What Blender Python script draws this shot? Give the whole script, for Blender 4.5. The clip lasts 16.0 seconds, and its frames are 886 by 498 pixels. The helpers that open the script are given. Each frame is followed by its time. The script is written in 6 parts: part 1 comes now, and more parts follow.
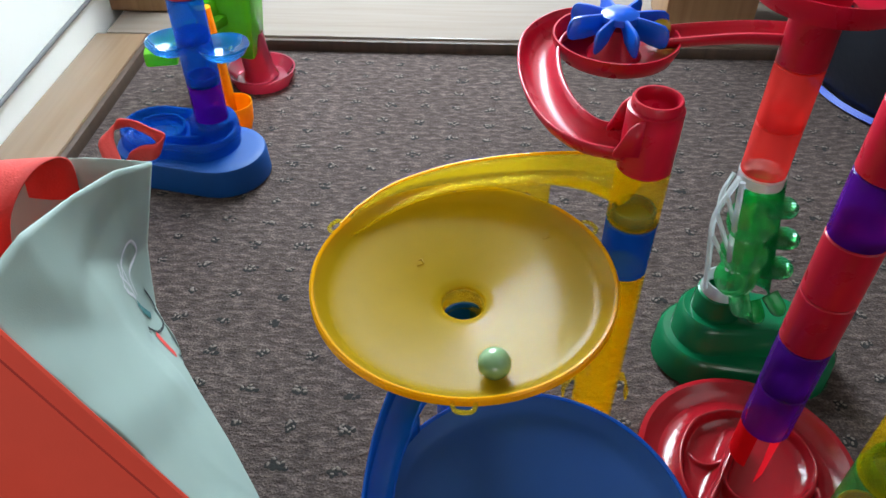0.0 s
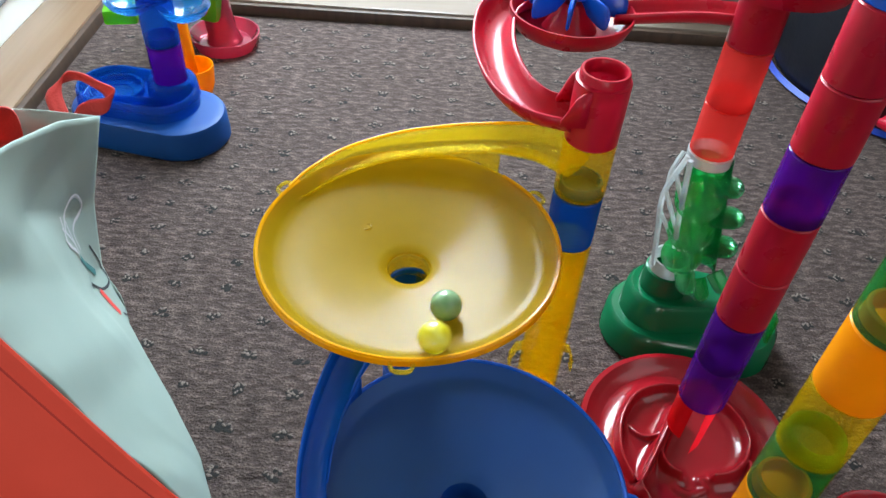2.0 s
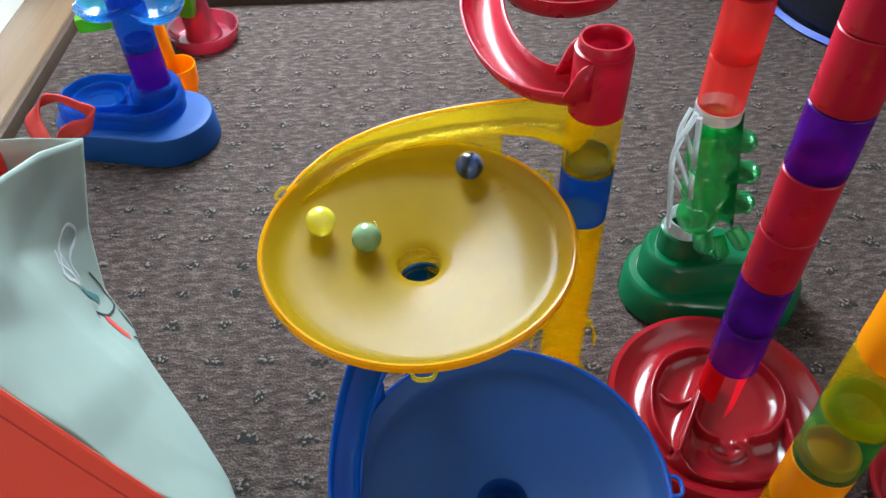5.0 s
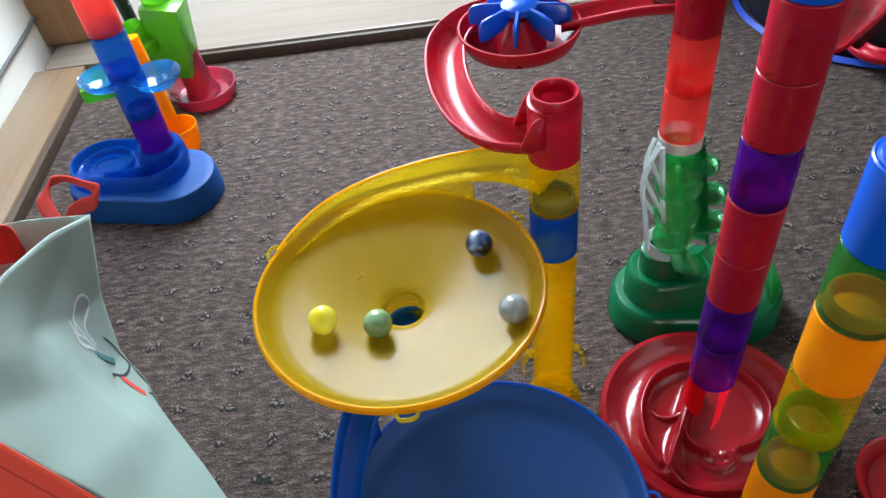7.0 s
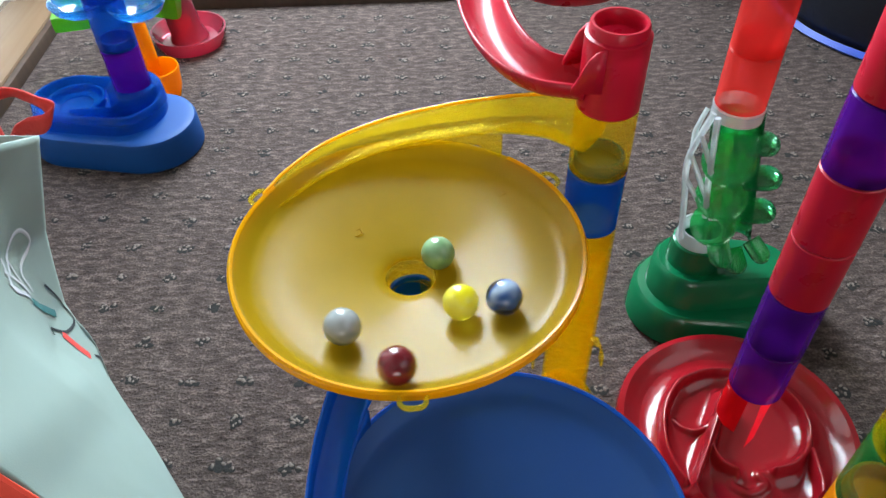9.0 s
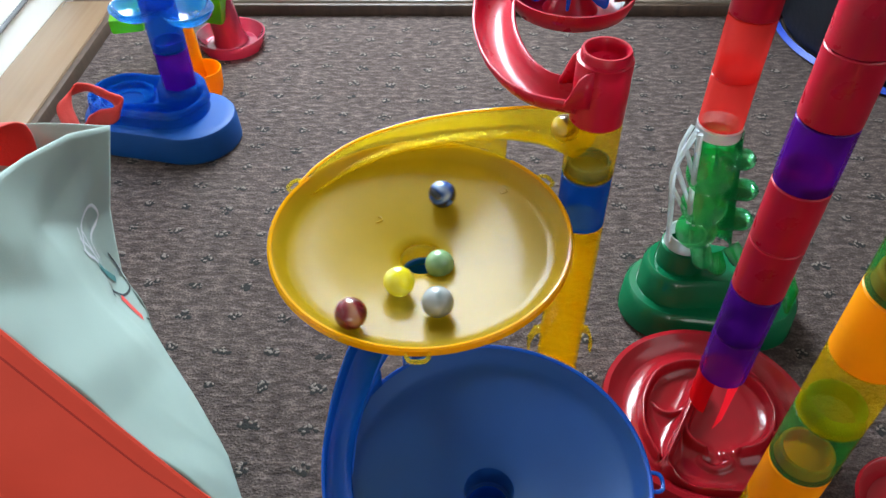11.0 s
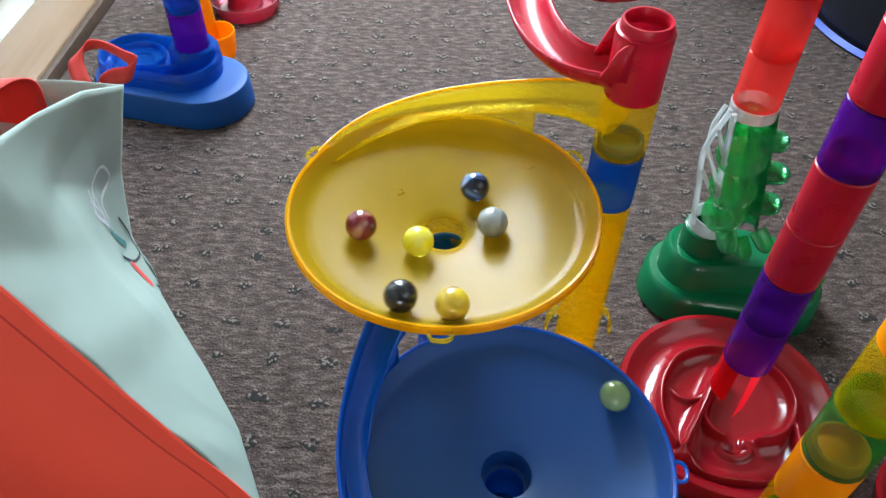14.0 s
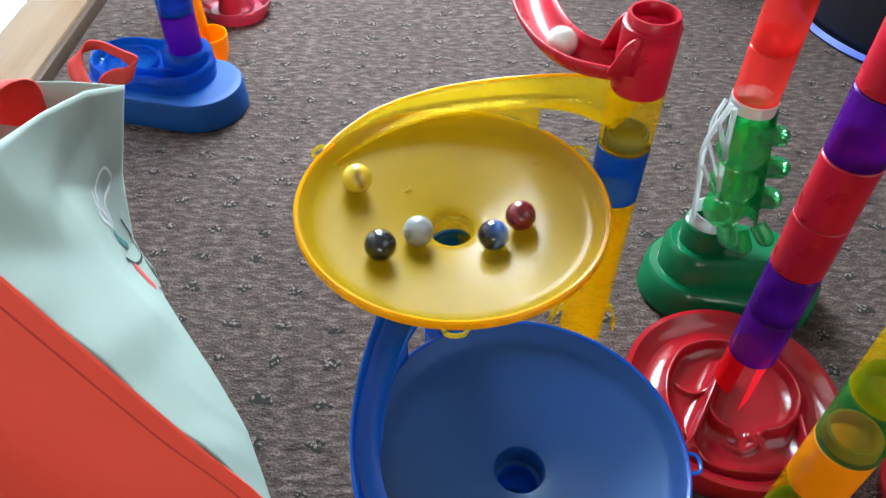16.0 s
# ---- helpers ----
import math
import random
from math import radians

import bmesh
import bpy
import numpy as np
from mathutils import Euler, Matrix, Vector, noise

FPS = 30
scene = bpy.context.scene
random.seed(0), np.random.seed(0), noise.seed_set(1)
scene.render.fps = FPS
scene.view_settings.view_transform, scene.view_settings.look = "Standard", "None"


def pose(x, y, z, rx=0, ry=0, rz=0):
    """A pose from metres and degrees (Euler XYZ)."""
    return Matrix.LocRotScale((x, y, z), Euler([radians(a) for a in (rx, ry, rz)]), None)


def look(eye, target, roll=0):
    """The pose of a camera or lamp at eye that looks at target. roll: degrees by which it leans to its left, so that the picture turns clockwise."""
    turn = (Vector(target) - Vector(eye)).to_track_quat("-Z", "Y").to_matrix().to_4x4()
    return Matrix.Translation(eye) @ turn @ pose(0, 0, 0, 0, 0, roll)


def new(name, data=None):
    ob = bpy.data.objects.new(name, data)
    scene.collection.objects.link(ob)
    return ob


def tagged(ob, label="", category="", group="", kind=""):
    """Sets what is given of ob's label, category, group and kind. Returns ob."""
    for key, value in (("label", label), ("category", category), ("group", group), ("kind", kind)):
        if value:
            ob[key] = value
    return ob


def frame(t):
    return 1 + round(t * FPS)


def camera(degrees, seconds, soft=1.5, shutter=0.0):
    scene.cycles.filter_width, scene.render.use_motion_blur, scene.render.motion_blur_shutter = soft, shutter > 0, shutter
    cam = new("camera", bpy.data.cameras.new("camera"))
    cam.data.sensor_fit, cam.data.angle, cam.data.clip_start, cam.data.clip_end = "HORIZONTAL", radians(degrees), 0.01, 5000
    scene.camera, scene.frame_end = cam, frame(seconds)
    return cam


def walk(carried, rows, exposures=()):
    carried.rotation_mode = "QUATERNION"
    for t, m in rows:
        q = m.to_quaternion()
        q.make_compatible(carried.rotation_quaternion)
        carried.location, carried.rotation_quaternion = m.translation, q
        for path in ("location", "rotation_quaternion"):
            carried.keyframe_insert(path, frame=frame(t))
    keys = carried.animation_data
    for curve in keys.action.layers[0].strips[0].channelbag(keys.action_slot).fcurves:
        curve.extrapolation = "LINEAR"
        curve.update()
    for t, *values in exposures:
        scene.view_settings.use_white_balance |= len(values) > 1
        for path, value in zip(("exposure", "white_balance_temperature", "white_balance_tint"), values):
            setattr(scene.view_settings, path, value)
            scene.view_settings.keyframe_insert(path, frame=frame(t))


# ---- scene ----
cam = camera(61.3, 16.0, 1.5, 0.15)
PATH = [
    (0, (0.056, 0.019, 0.46), (0.003, 1.509, -0.873), 0.2),
    (0.5, (0.059, 0.016, 0.458), (0.057, 1.478, -0.906), 3.0),
    (1, (0.06, 0.013, 0.456), (0.068, 1.474, -0.909), 3.8),
    (1.5, (0.065, 0.012, 0.457), (0.085, 1.476, -0.905), 4.2),
    (2, (0.069, 0.012, 0.456), (0.098, 1.47, -0.913), 4.3),
    (2.5, (0.071, 0.011, 0.456), (0.091, 1.454, -0.929), 3.2),
    (3, (0.063, 0.025, 0.453), (0.07, 1.463, -0.937), 1.3),
    (3.5, (0.052, 0.035, 0.452), (0.049, 1.455, -0.956), -0.8),
    (4, (0.056, 0.034, 0.453), (0.062, 1.433, -0.977), -1.5),
    (4.2, (0.06, 0.035, 0.454), (0.068, 1.425, -0.984), -1.6),
    (6.3, (0.074, 0.03, 0.462), (0.08, 1.427, -0.969), -5.3),
    (6.5, (0.08, 0.029, 0.469), (0.074, 1.434, -0.954), -6.4),
    (7, (0.091, 0.022, 0.486), (0.052, 1.45, -0.915), -8.0),
    (7.2, (0.096, 0.024, 0.480), (0.093, 1.458, -0.914), -6.8),
    (7.5, (0.091, 0.028, 0.468), (0.114, 1.467, -0.92), -4.7),
    (8, (0.082, 0.045, 0.438), (0.164, 1.499, -0.932), -0.7),
    (8.5, (0.075, 0.066, 0.417), (0.129, 1.489, -0.987), -0.7),
    (8.7, (0.068, 0.065, 0.419), (0.107, 1.483, -0.991), -1.2),
    (10.8, (0.074, 0.013, 0.459), (0.043, 1.448, -0.933), -0.8),
    (11, (0.074, 0.011, 0.458), (0.048, 1.445, -0.936), -0.4),
    (11.5, (0.074, 0.009, 0.46), (0.047, 1.44, -0.937), 0.0),
    (12, (0.063, 0.014, 0.456), (0.019, 1.438, -0.948), 0.1),
    (12.5, (0.06, 0.02, 0.449), (0.011, 1.432, -0.967), 0.4),
    (13, (0.062, 0.019, 0.449), (0.02, 1.419, -0.978), 0.9),
    (13.5, (0.062, 0.019, 0.448), (0.026, 1.413, -0.987), 1.1),
    (14, (0.063, 0.021, 0.448), (0.032, 1.407, -0.993), 1.3),
    (14.5, (0.062, 0.022, 0.446), (0.041, 1.401, -1.002), 1.9),
    (15, (0.057, 0.02, 0.445), (0.056, 1.394, -1.008), 3.1),
    (15.5, (0.053, 0.02, 0.443), (0.067, 1.399, -1.005), 3.2),
    (16, (0.051, 0.018, 0.444), (0.059, 1.415, -0.987), 1.6),
]
EXPOSURES = [(0, -0.24), (0.4, -0.08), (1, 0), (6.2, 0), (6.8, -0.12), (7.8, -0.12), (8.4, 0), (10.8, 0.02), (12.6, 0.06), (14.2, 0.07), (15, 0.14), (15.5, 0.26), (16, 0.27)]
walk(cam, [(t, look(eye, target, roll)) for t, eye, target, roll in PATH], EXPOSURES)

# ---- light ----
world = bpy.data.worlds.new("world")
scene.world = world
world.use_nodes = True
wn = world.node_tree
sky = wn.nodes.new("ShaderNodeTexSky")
sky.sky_type, sky.sun_disc, sky.sun_elevation, sky.sun_rotation = "NISHITA", False, radians(38), radians(10)
wn.links.new(sky.outputs[0], wn.nodes["Background"].inputs[0])
wn.nodes["Background"].inputs[1].default_value = 0.12


def window_light(name, at, target, w, h, watts, color):
    d = bpy.data.lights.new(name, "AREA")
    d.shape, d.size, d.size_y, d.energy, d.color = "RECTANGLE", w, h, watts, color
    ob = new(name, d)
    ob.matrix_world = look(at, target)
    return ob


window_light("window_light", (-0.10, 1.06, 0.70), (0.07, 0.28, 0.18), 0.34, 0.66, 29.0, (0.72, 0.885, 1.0))
# added fill, low behind the camera, brightens the bag's red panel; no window there
window_light("side_window_light", (-0.1, -2.6, 0.52), (-0.15, 0.3, 0.15), 1.6, 0.8, 25.0, (1.0, 0.98, 0.97))
# added fill from the front right for the shaded sides; stands for no window
window_light("room_window_light", (1.7, -0.6, 1.7), (0.1, 0.3, 0.1), 1.6, 1.3, 10.0, (0.87, 0.94, 1.0))


# ---- materials ----
def nodes_of(name):
    m = bpy.data.materials.new(name)
    m.use_nodes = True
    t = m.node_tree
    return m, t, t.nodes["Principled BSDF"], t.nodes["Material Output"]


def link(t, a, b):
    t.links.new(a, b)


def node(t, kind, **values):
    n = t.nodes.new("ShaderNode" + kind)
    for k, v in values.items():
        n.inputs[k.replace("_", " ")].default_value = v
    return n


def ramp(t, src, stops):
    r = t.nodes.new("ShaderNodeValToRGB")
    e = r.color_ramp.elements
    while len(e) < len(stops):
        e.new(0.5)
    for el, (p, c) in zip(e, stops):
        el.position, el.color = p, (*c, 1)
    link(t, src, r.inputs[0])
    return r


def coords(t, scale=(1, 1, 1)):
    c, m = t.nodes.new("ShaderNodeTexCoord"), t.nodes.new("ShaderNodeMapping")
    m.inputs["Scale"].default_value = scale
    link(t, c.outputs["Object"], m.inputs[0])
    return m.outputs[0]


def plastic(name, color, clear=0.0, glow=0.3, rough=0.22, tint=None, spec=0.5, shell=True):
    """Moulded toy plastic: clear is the share of light that goes straight through, glow the share that scatters through."""
    m, t, p, out = nodes_of(name)
    co = coords(t)
    n1 = node(t, "TexNoise", Scale=55.0, Detail=4.0)
    n2 = node(t, "TexNoise", Scale=900.0, Detail=2.0)
    link(t, co, n1.inputs["Vector"]), link(t, co, n2.inputs["Vector"])
    dark = tuple(c * 0.92 for c in color)
    r = ramp(t, n1.outputs[0], [(0.3, dark), (0.7, color)])
    link(t, r.outputs[0], p.inputs["Base Color"])
    rr = node(t, "MapRange", To_Min=rough * 0.85, To_Max=rough * 1.2)
    link(t, n1.outputs[0], rr.inputs[0]), link(t, rr.outputs[0], p.inputs["Roughness"])
    b = node(t, "Bump", Strength=0.06, Distance=0.0004)
    link(t, n2.outputs[0], b.inputs["Height"]), link(t, b.outputs[0], p.inputs["Normal"])
    p.inputs["IOR"].default_value = 1.48
    p.inputs["Specular IOR Level"].default_value = spec
    tl = node(t, "BsdfTranslucent")
    link(t, r.outputs[0], tl.inputs[0])
    mix = node(t, "MixShader", Fac=glow)
    link(t, p.outputs[0], mix.inputs[1]), link(t, tl.outputs[0], mix.inputs[2])
    last = mix
    if clear > 0:
        tr = node(t, "BsdfTransparent", Color=(*(tint or color), 1))
        m2 = node(t, "MixShader", Fac=clear)
        link(t, mix.outputs[0], m2.inputs[1]), link(t, tr.outputs[0], m2.inputs[2])
        last = m2
    if clear > 0 and shell:
        gl = node(t, "BsdfGlossy", Roughness=rough * 0.6)
        fr = node(t, "Fresnel", IOR=1.48)
        m3 = t.nodes.new("ShaderNodeMixShader")
        link(t, fr.outputs[0], m3.inputs[0]), link(t, m2.outputs[0], m3.inputs[1]), link(t, gl.outputs[0], m3.inputs[2])
        last = m3
    link(t, last.outputs[0], out.inputs[0])
    return m


RED = plastic("red_plastic", (0.52, 0.008, 0.03), 0.0, 0.15, 0.28, None, 0.4)
CRIMSON = plastic("crimson_plastic", (0.37, 0.010, 0.018), 0.0, 0.2, 0.16, None, 0.6)
CLEAR_RED = plastic("clear_red_plastic", (0.86, 0.090, 0.080), 0.46, 0.45, 0.13, (0.98, 0.40, 0.36), 0.5, False)
YELLOW = plastic("yellow_plastic", (0.56, 0.375, 0.010), 0.33, 0.50, 0.40, (1.0, 0.86, 0.16), 0.16, False)
YELLOW.node_tree.nodes["Principled BSDF"].inputs["Coat Weight"].default_value = 0.38
YELLOW.node_tree.nodes["Principled BSDF"].inputs["Coat Roughness"].default_value = 0.16
# the funnel's yellow, brightened to hold the backlit glow of its edges
RIM_GLOW_YELLOW = plastic("rim_glow_yellow_plastic", (1.0, 0.54, 0.003), 0.40, 0.45, 0.16, (1.0, 0.80, 0.10), 0.5, False)
CLEAR_YELLOW = plastic("clear_yellow_plastic", (0.96, 0.62, 0.003), 0.81, 0.38, 0.12, (1.0, 0.89, 0.32), 0.8, False)
BLUE = plastic("blue_plastic", (0.002, 0.095, 0.60), 0.0, 0.08, 0.24, None, 0.5)
# same blue plastic as the rim, the bowl's shade put into a darker base
SHADED_BOWL_BLUE = plastic("shaded_bowl_blue_plastic", (0.008, 0.066, 0.30), 0.0, 0.05, 0.42, None, 0.7)
SHADED_BOWL_BLUE.node_tree.nodes["Principled BSDF"].inputs["Specular Tint"].default_value = (0.55, 0.75, 1.0, 1)
CLEAR_BLUE = plastic("clear_blue_plastic", (0.006, 0.105, 0.44), 0.48, 0.4, 0.16, (0.18, 0.54, 1.0), 0.6, False)
DISH_BLUE = plastic("light_clear_blue_plastic", (0.03, 0.40, 0.95), 0.60, 0.6, 0.10, (0.50, 0.82, 1.0))
PURPLE = plastic("clear_purple_plastic", (0.11, 0.007, 0.30), 0.34, 0.5, 0.14, (0.72, 0.24, 0.82), 0.45, False)
TUBE_BLUE = plastic("tube_blue_plastic", (0.003, 0.085, 0.42), 0.22, 0.30, 0.18, (0.15, 0.45, 0.90), 0.5, False)
GREEN = plastic("clear_green_plastic", (0.008, 0.25, 0.06), 0.54, 0.38, 0.10, (0.62, 0.70, 0.24), 0.5, False)
DEEP_GREEN = plastic("green_plastic", (0.004, 0.155, 0.058), 0.0, 0.3, 0.16, None, 0.5, False)
LIME = plastic("lime_plastic", (0.20, 0.66, 0.02), 0.12, 0.6, 0.25, (0.45, 1.0, 0.12))
ORANGE = plastic("orange_plastic", (1.0, 0.40, 0.003), 0.06, 0.45, 0.25, (1.0, 0.55, 0.05), 0.35, False)
PINK = plastic("clear_pink_plastic", (0.95, 0.09, 0.18), 0.52, 0.6, 0.10, (1.0, 0.45, 0.50))
FROST = plastic("frosted_clear_plastic", (0.95, 1.0, 1.0), 0.40, 0.5, 0.14, (0.97, 1.0, 1.0))
FIN_RED = plastic("bright_red_plastic", (0.95, 0.012, 0.025), 0.15, 0.6, 0.15, (1.0, 0.2, 0.2), 0.5, False)
CUP_GREEN = plastic("bright_clear_green_plastic", (0.03, 0.62, 0.22), 0.60, 0.6, 0.10, (0.36, 0.93, 0.50))
CHUTE_YELLOW = plastic("lemon_clear_plastic", (0.88, 0.66, 0.015), 0.73, 0.45, 0.14, (1.0, 0.93, 0.34), 0.9, False)
NAVY = plastic("navy_plastic", (0.004, 0.062, 0.25), 0.0, 0.15, 0.5, None, 0.3)


def cloth(name, color, scale=1400.0, rough=0.8, bump=0.25, through_light=0.0):
    m, t, p, out = nodes_of(name)
    co = coords(t)
    w1 = node(t, "TexNoise", Scale=scale, Detail=2.0)
    w2 = node(t, "TexNoise", Scale=14.0, Detail=4.0)
    link(t, co, w1.inputs["Vector"]), link(t, co, w2.inputs["Vector"])
    r = ramp(t, w2.outputs[0], [(0.25, tuple(c * 0.86 for c in color)), (0.75, color)])
    link(t, r.outputs[0], p.inputs["Base Color"])
    b = node(t, "Bump", Strength=bump, Distance=0.0006)
    link(t, w1.outputs[0], b.inputs["Height"]), link(t, b.outputs[0], p.inputs["Normal"])
    p.inputs["Roughness"].default_value = rough
    if through_light:
        tl = node(t, "BsdfTranslucent")
        mix = node(t, "MixShader", Fac=through_light)
        link(t, r.outputs[0], tl.inputs[0]), link(t, p.outputs[0], mix.inputs[1]), link(t, tl.outputs[0], mix.inputs[2])
        link(t, mix.outputs[0], out.inputs[0])
    return m


MINT = cloth("mint_fabric", (0.36, 0.46, 0.41), 1500, 0.55, 0.15, 0.2)
BAG_RED = cloth("red_fabric", (0.95, 0.085, 0.045), 1500, 0.6, 0.15)
STRAP = cloth("red_webbing", (0.60, 0.04, 0.03), 700, 0.8, 0.6)
BLACK_CLOTH = cloth("black_mesh_fabric", (0.010, 0.012, 0.018), 120, 0.38, 0.8)
BLUE_PIPING = cloth("blue_piping_fabric", (0.006, 0.045, 0.36), 900, 0.5, 0.3)
INK_BLACK = cloth("black_print", (0.02, 0.025, 0.03))
INK_WHITE = cloth("white_print", (0.62, 0.64, 0.66))
INK_TEAL = cloth("teal_print", (0.05, 0.2, 0.2))
INK_RED = cloth("red_print", (0.7, 0.06, 0.05))
CABLE = cloth("grey_cable_rubber", (0.10, 0.10, 0.10), 300, 0.5, 0.1)


def wood(name, light, dark, along=(1.5, 30, 30), rough=0.28):
    m, t, p, out = nodes_of(name)
    co = coords(t, along)
    n = node(t, "TexNoise", Scale=3.0, Detail=6.0, Distortion=0.6)
    link(t, co, n.inputs["Vector"])
    r = ramp(t, n.outputs[0], [(0.3, dark), (0.7, light)])
    link(t, r.outputs[0], p.inputs["Base Color"])
    b = node(t, "Bump", Strength=0.08, Distance=0.001)
    link(t, n.outputs[0], b.inputs["Height"]), link(t, b.outputs[0], p.inputs["Normal"])
    p.inputs["Roughness"].default_value = rough
    return m


WOOD_X = wood("varnished_pine_across", (0.205, 0.165, 0.135), (0.18, 0.138, 0.108), (1.5, 30, 30), 0.14)
WOOD_Y = wood("varnished_pine_along", (0.215, 0.138, 0.086), (0.18, 0.110, 0.066), (30, 1.5, 30), 0.20)
WOOD_Z = wood("varnished_post_wood", (0.34, 0.19, 0.09), (0.24, 0.12, 0.05), (30, 30, 1.5), 0.4)
DARK_WOOD = wood("dark_stained_edge", (0.07, 0.04, 0.025), (0.04, 0.022, 0.014), (30, 30, 3), 0.5)


def paint(name, color, rough=0.6):
    m, t, p, out = nodes_of(name)
    n = node(t, "TexNoise", Scale=6.0, Detail=5.0)
    link(t, coords(t), n.inputs["Vector"])
    r = ramp(t, n.outputs[0], [(0.3, tuple(c * 0.94 for c in color)), (0.7, color)])
    link(t, r.outputs[0], p.inputs["Base Color"])
    b = node(t, "Bump", Strength=0.05, Distance=0.001)
    link(t, n.outputs[0], b.inputs["Height"]), link(t, b.outputs[0], p.inputs["Normal"])
    p.inputs["Roughness"].default_value = rough
    return m




def marble_material(name, stops, scale, distort, glass=0.0, rough=0.11):
    """Polished glass with drawn-out bands of colour inside."""
    m, t, p, out = nodes_of(name)
    n = node(t, "TexNoise", Scale=scale, Detail=0.5, Distortion=distort)
    link(t, coords(t, (1, 1, 2.2)), n.inputs["Vector"])
    r = ramp(t, n.outputs[0], stops)
    link(t, r.outputs[0], p.inputs["Base Color"])
    p.inputs["Roughness"].default_value = rough
    p.inputs["IOR"].default_value = 1.5
    p.inputs["Transmission Weight"].default_value = glass
    p.inputs["Coat Weight"].default_value = 0.3
    return m


MARBLES = {
    "green": marble_material("jade_green_glass", [(0.3, (0.14, 0.27, 0.12)), (0.7, (0.24, 0.37, 0.19))], 120, 0.4),
    "yellow": marble_material("clear_yellow_glass", [(0.35, (0.98, 0.90, 0.02)), (0.65, (1.0, 0.98, 0.20))], 90, 0.5, 0.5),
    "swirl": marble_material("blue_white_swirl_glass", [(0.46, (0.010, 0.014, 0.03)), (0.56, (0.04, 0.12, 0.36)), (0.70, (0.45, 0.58, 0.75))], 60, 0.8, 0.35),
    "grey": marble_material("pale_grey_glass", [(0.35, (0.19, 0.215, 0.215)), (0.65, (0.31, 0.33, 0.325))], 110, 0.6),
    "red": marble_material("dark_red_swirl_glass", [(0.45, (0.16, 0.008, 0.015)), (0.60, (0.24, 0.015, 0.03)), (0.72, (0.50, 0.26, 0.14))], 60, 0.7, 0.4),
    "ochre": marble_material("yellow_brown_swirl_glass", [(0.40, (0.70, 0.50, 0.03)), (0.54, (0.60, 0.40, 0.04)), (0.64, (0.12, 0.06, 0.015))], 60, 0.7, 0.15),
    "black": marble_material("black_glass", [(0.4, (0.008, 0.009, 0.011)), (0.7, (0.02, 0.022, 0.026))], 90, 1.0),
    "white": marble_material("milky_white_glass", [(0.4, (0.55, 0.51, 0.45)), (0.7, (0.66, 0.64, 0.58))], 90, 1.0),
}

CREAM = paint("cream_paint", (0.70, 0.67, 0.62))
WHITE = paint("white_paint", (0.8, 0.8, 0.78))


def carpet_material():
    m, t, p, out = nodes_of("ribbed_carpet")
    co = coords(t)
    grain = node(t, "TexNoise", Scale=560.0, Detail=2.0, Roughness=0.6)
    blotch = node(t, "TexNoise", Scale=7.0, Detail=5.0)
    link(t, co, grain.inputs["Vector"]), link(t, co, blotch.inputs["Vector"])
    stretch = coords(t, (85, 210, 1))
    rib = node(t, "TexNoise", Scale=1.0, Detail=2.0, Roughness=0.5)
    link(t, stretch, rib.inputs["Vector"])
    mixed = node(t, "Math")
    mixed.operation = "ADD"
    link(t, grain.outputs[0], mixed.inputs[0]), link(t, rib.outputs[0], mixed.inputs[1])
    half = node(t, "Math")
    half.operation = "MULTIPLY"
    half.inputs[1].default_value = 0.5
    link(t, mixed.outputs[0], half.inputs[0])
    r = ramp(t, half.outputs[0], [(0.31, (0.029, 0.0206, 0.0178)), (0.5, (0.075, 0.0532, 0.0466)), (0.67, (0.173, 0.129, 0.117))])
    r2 = ramp(t, blotch.outputs[0], [(0.3, (0.86, 0.85, 0.84)), (0.7, (1, 1, 1))])
    mul = t.nodes.new("ShaderNodeMix")
    mul.data_type, mul.blend_type = "RGBA", "MULTIPLY"
    mul.inputs["Factor"].default_value = 1.0
    link(t, r.outputs[0], mul.inputs["A"]), link(t, r2.outputs[0], mul.inputs["B"])
    link(t, mul.outputs["Result"], p.inputs["Base Color"])
    patch = node(t, "TexNoise", Scale=1.0, Detail=3.0, Roughness=0.6)
    link(t, coords(t, (105, 180, 1)), patch.inputs["Vector"])
    relief_sum = node(t, "Math")
    relief_sum.operation = "ADD"
    link(t, half.outputs[0], relief_sum.inputs[0]), link(t, patch.outputs[0], relief_sum.inputs[1])
    b = node(t, "Bump", Strength=1.0, Distance=0.0036)
    link(t, relief_sum.outputs[0], b.inputs["Height"]), link(t, b.outputs[0], p.inputs["Normal"])
    p.inputs["Roughness"].default_value = 0.95
    p.inputs["Specular IOR Level"].default_value = 0.15
    return m


CARPET = carpet_material()
TUFT = cloth("carpet_tuft_yarn", (0.175, 0.138, 0.117), 1200, 0.95, 0.6)
# near-black colour that paints the shade inside the carpet's pits
PIT_SHADE = cloth("carpet_pit_shade", (0.010, 0.0075, 0.0062), 1200, 0.95, 0.6)


# ---- building helpers ----
def mesh_of(name, bm, material, smooth=True):
    me = bpy.data.meshes.new(name)
    bmesh.ops.recalc_face_normals(bm, faces=bm.faces[:])
    bm.to_mesh(me)
    bm.free()
    me.materials.append(material)
    if smooth:
        me.polygons.foreach_set("use_smooth", [True] * len(me.polygons))
        me.set_sharp_from_angle(angle=radians(38))
    return me


def part(name, bm, material, parent, label="", at=None, smooth=True):
    ob = new(name, mesh_of(name, bm, material, smooth))
    ob.parent = parent
    if at is not None:
        ob.matrix_basis = at
    return tagged(ob, label) if label else ob


def thing(name, at, label, category, group=""):
    ob = new(name)
    ob.empty_display_size = 0.01
    ob.matrix_basis = at
    return tagged(ob, label, category, group)


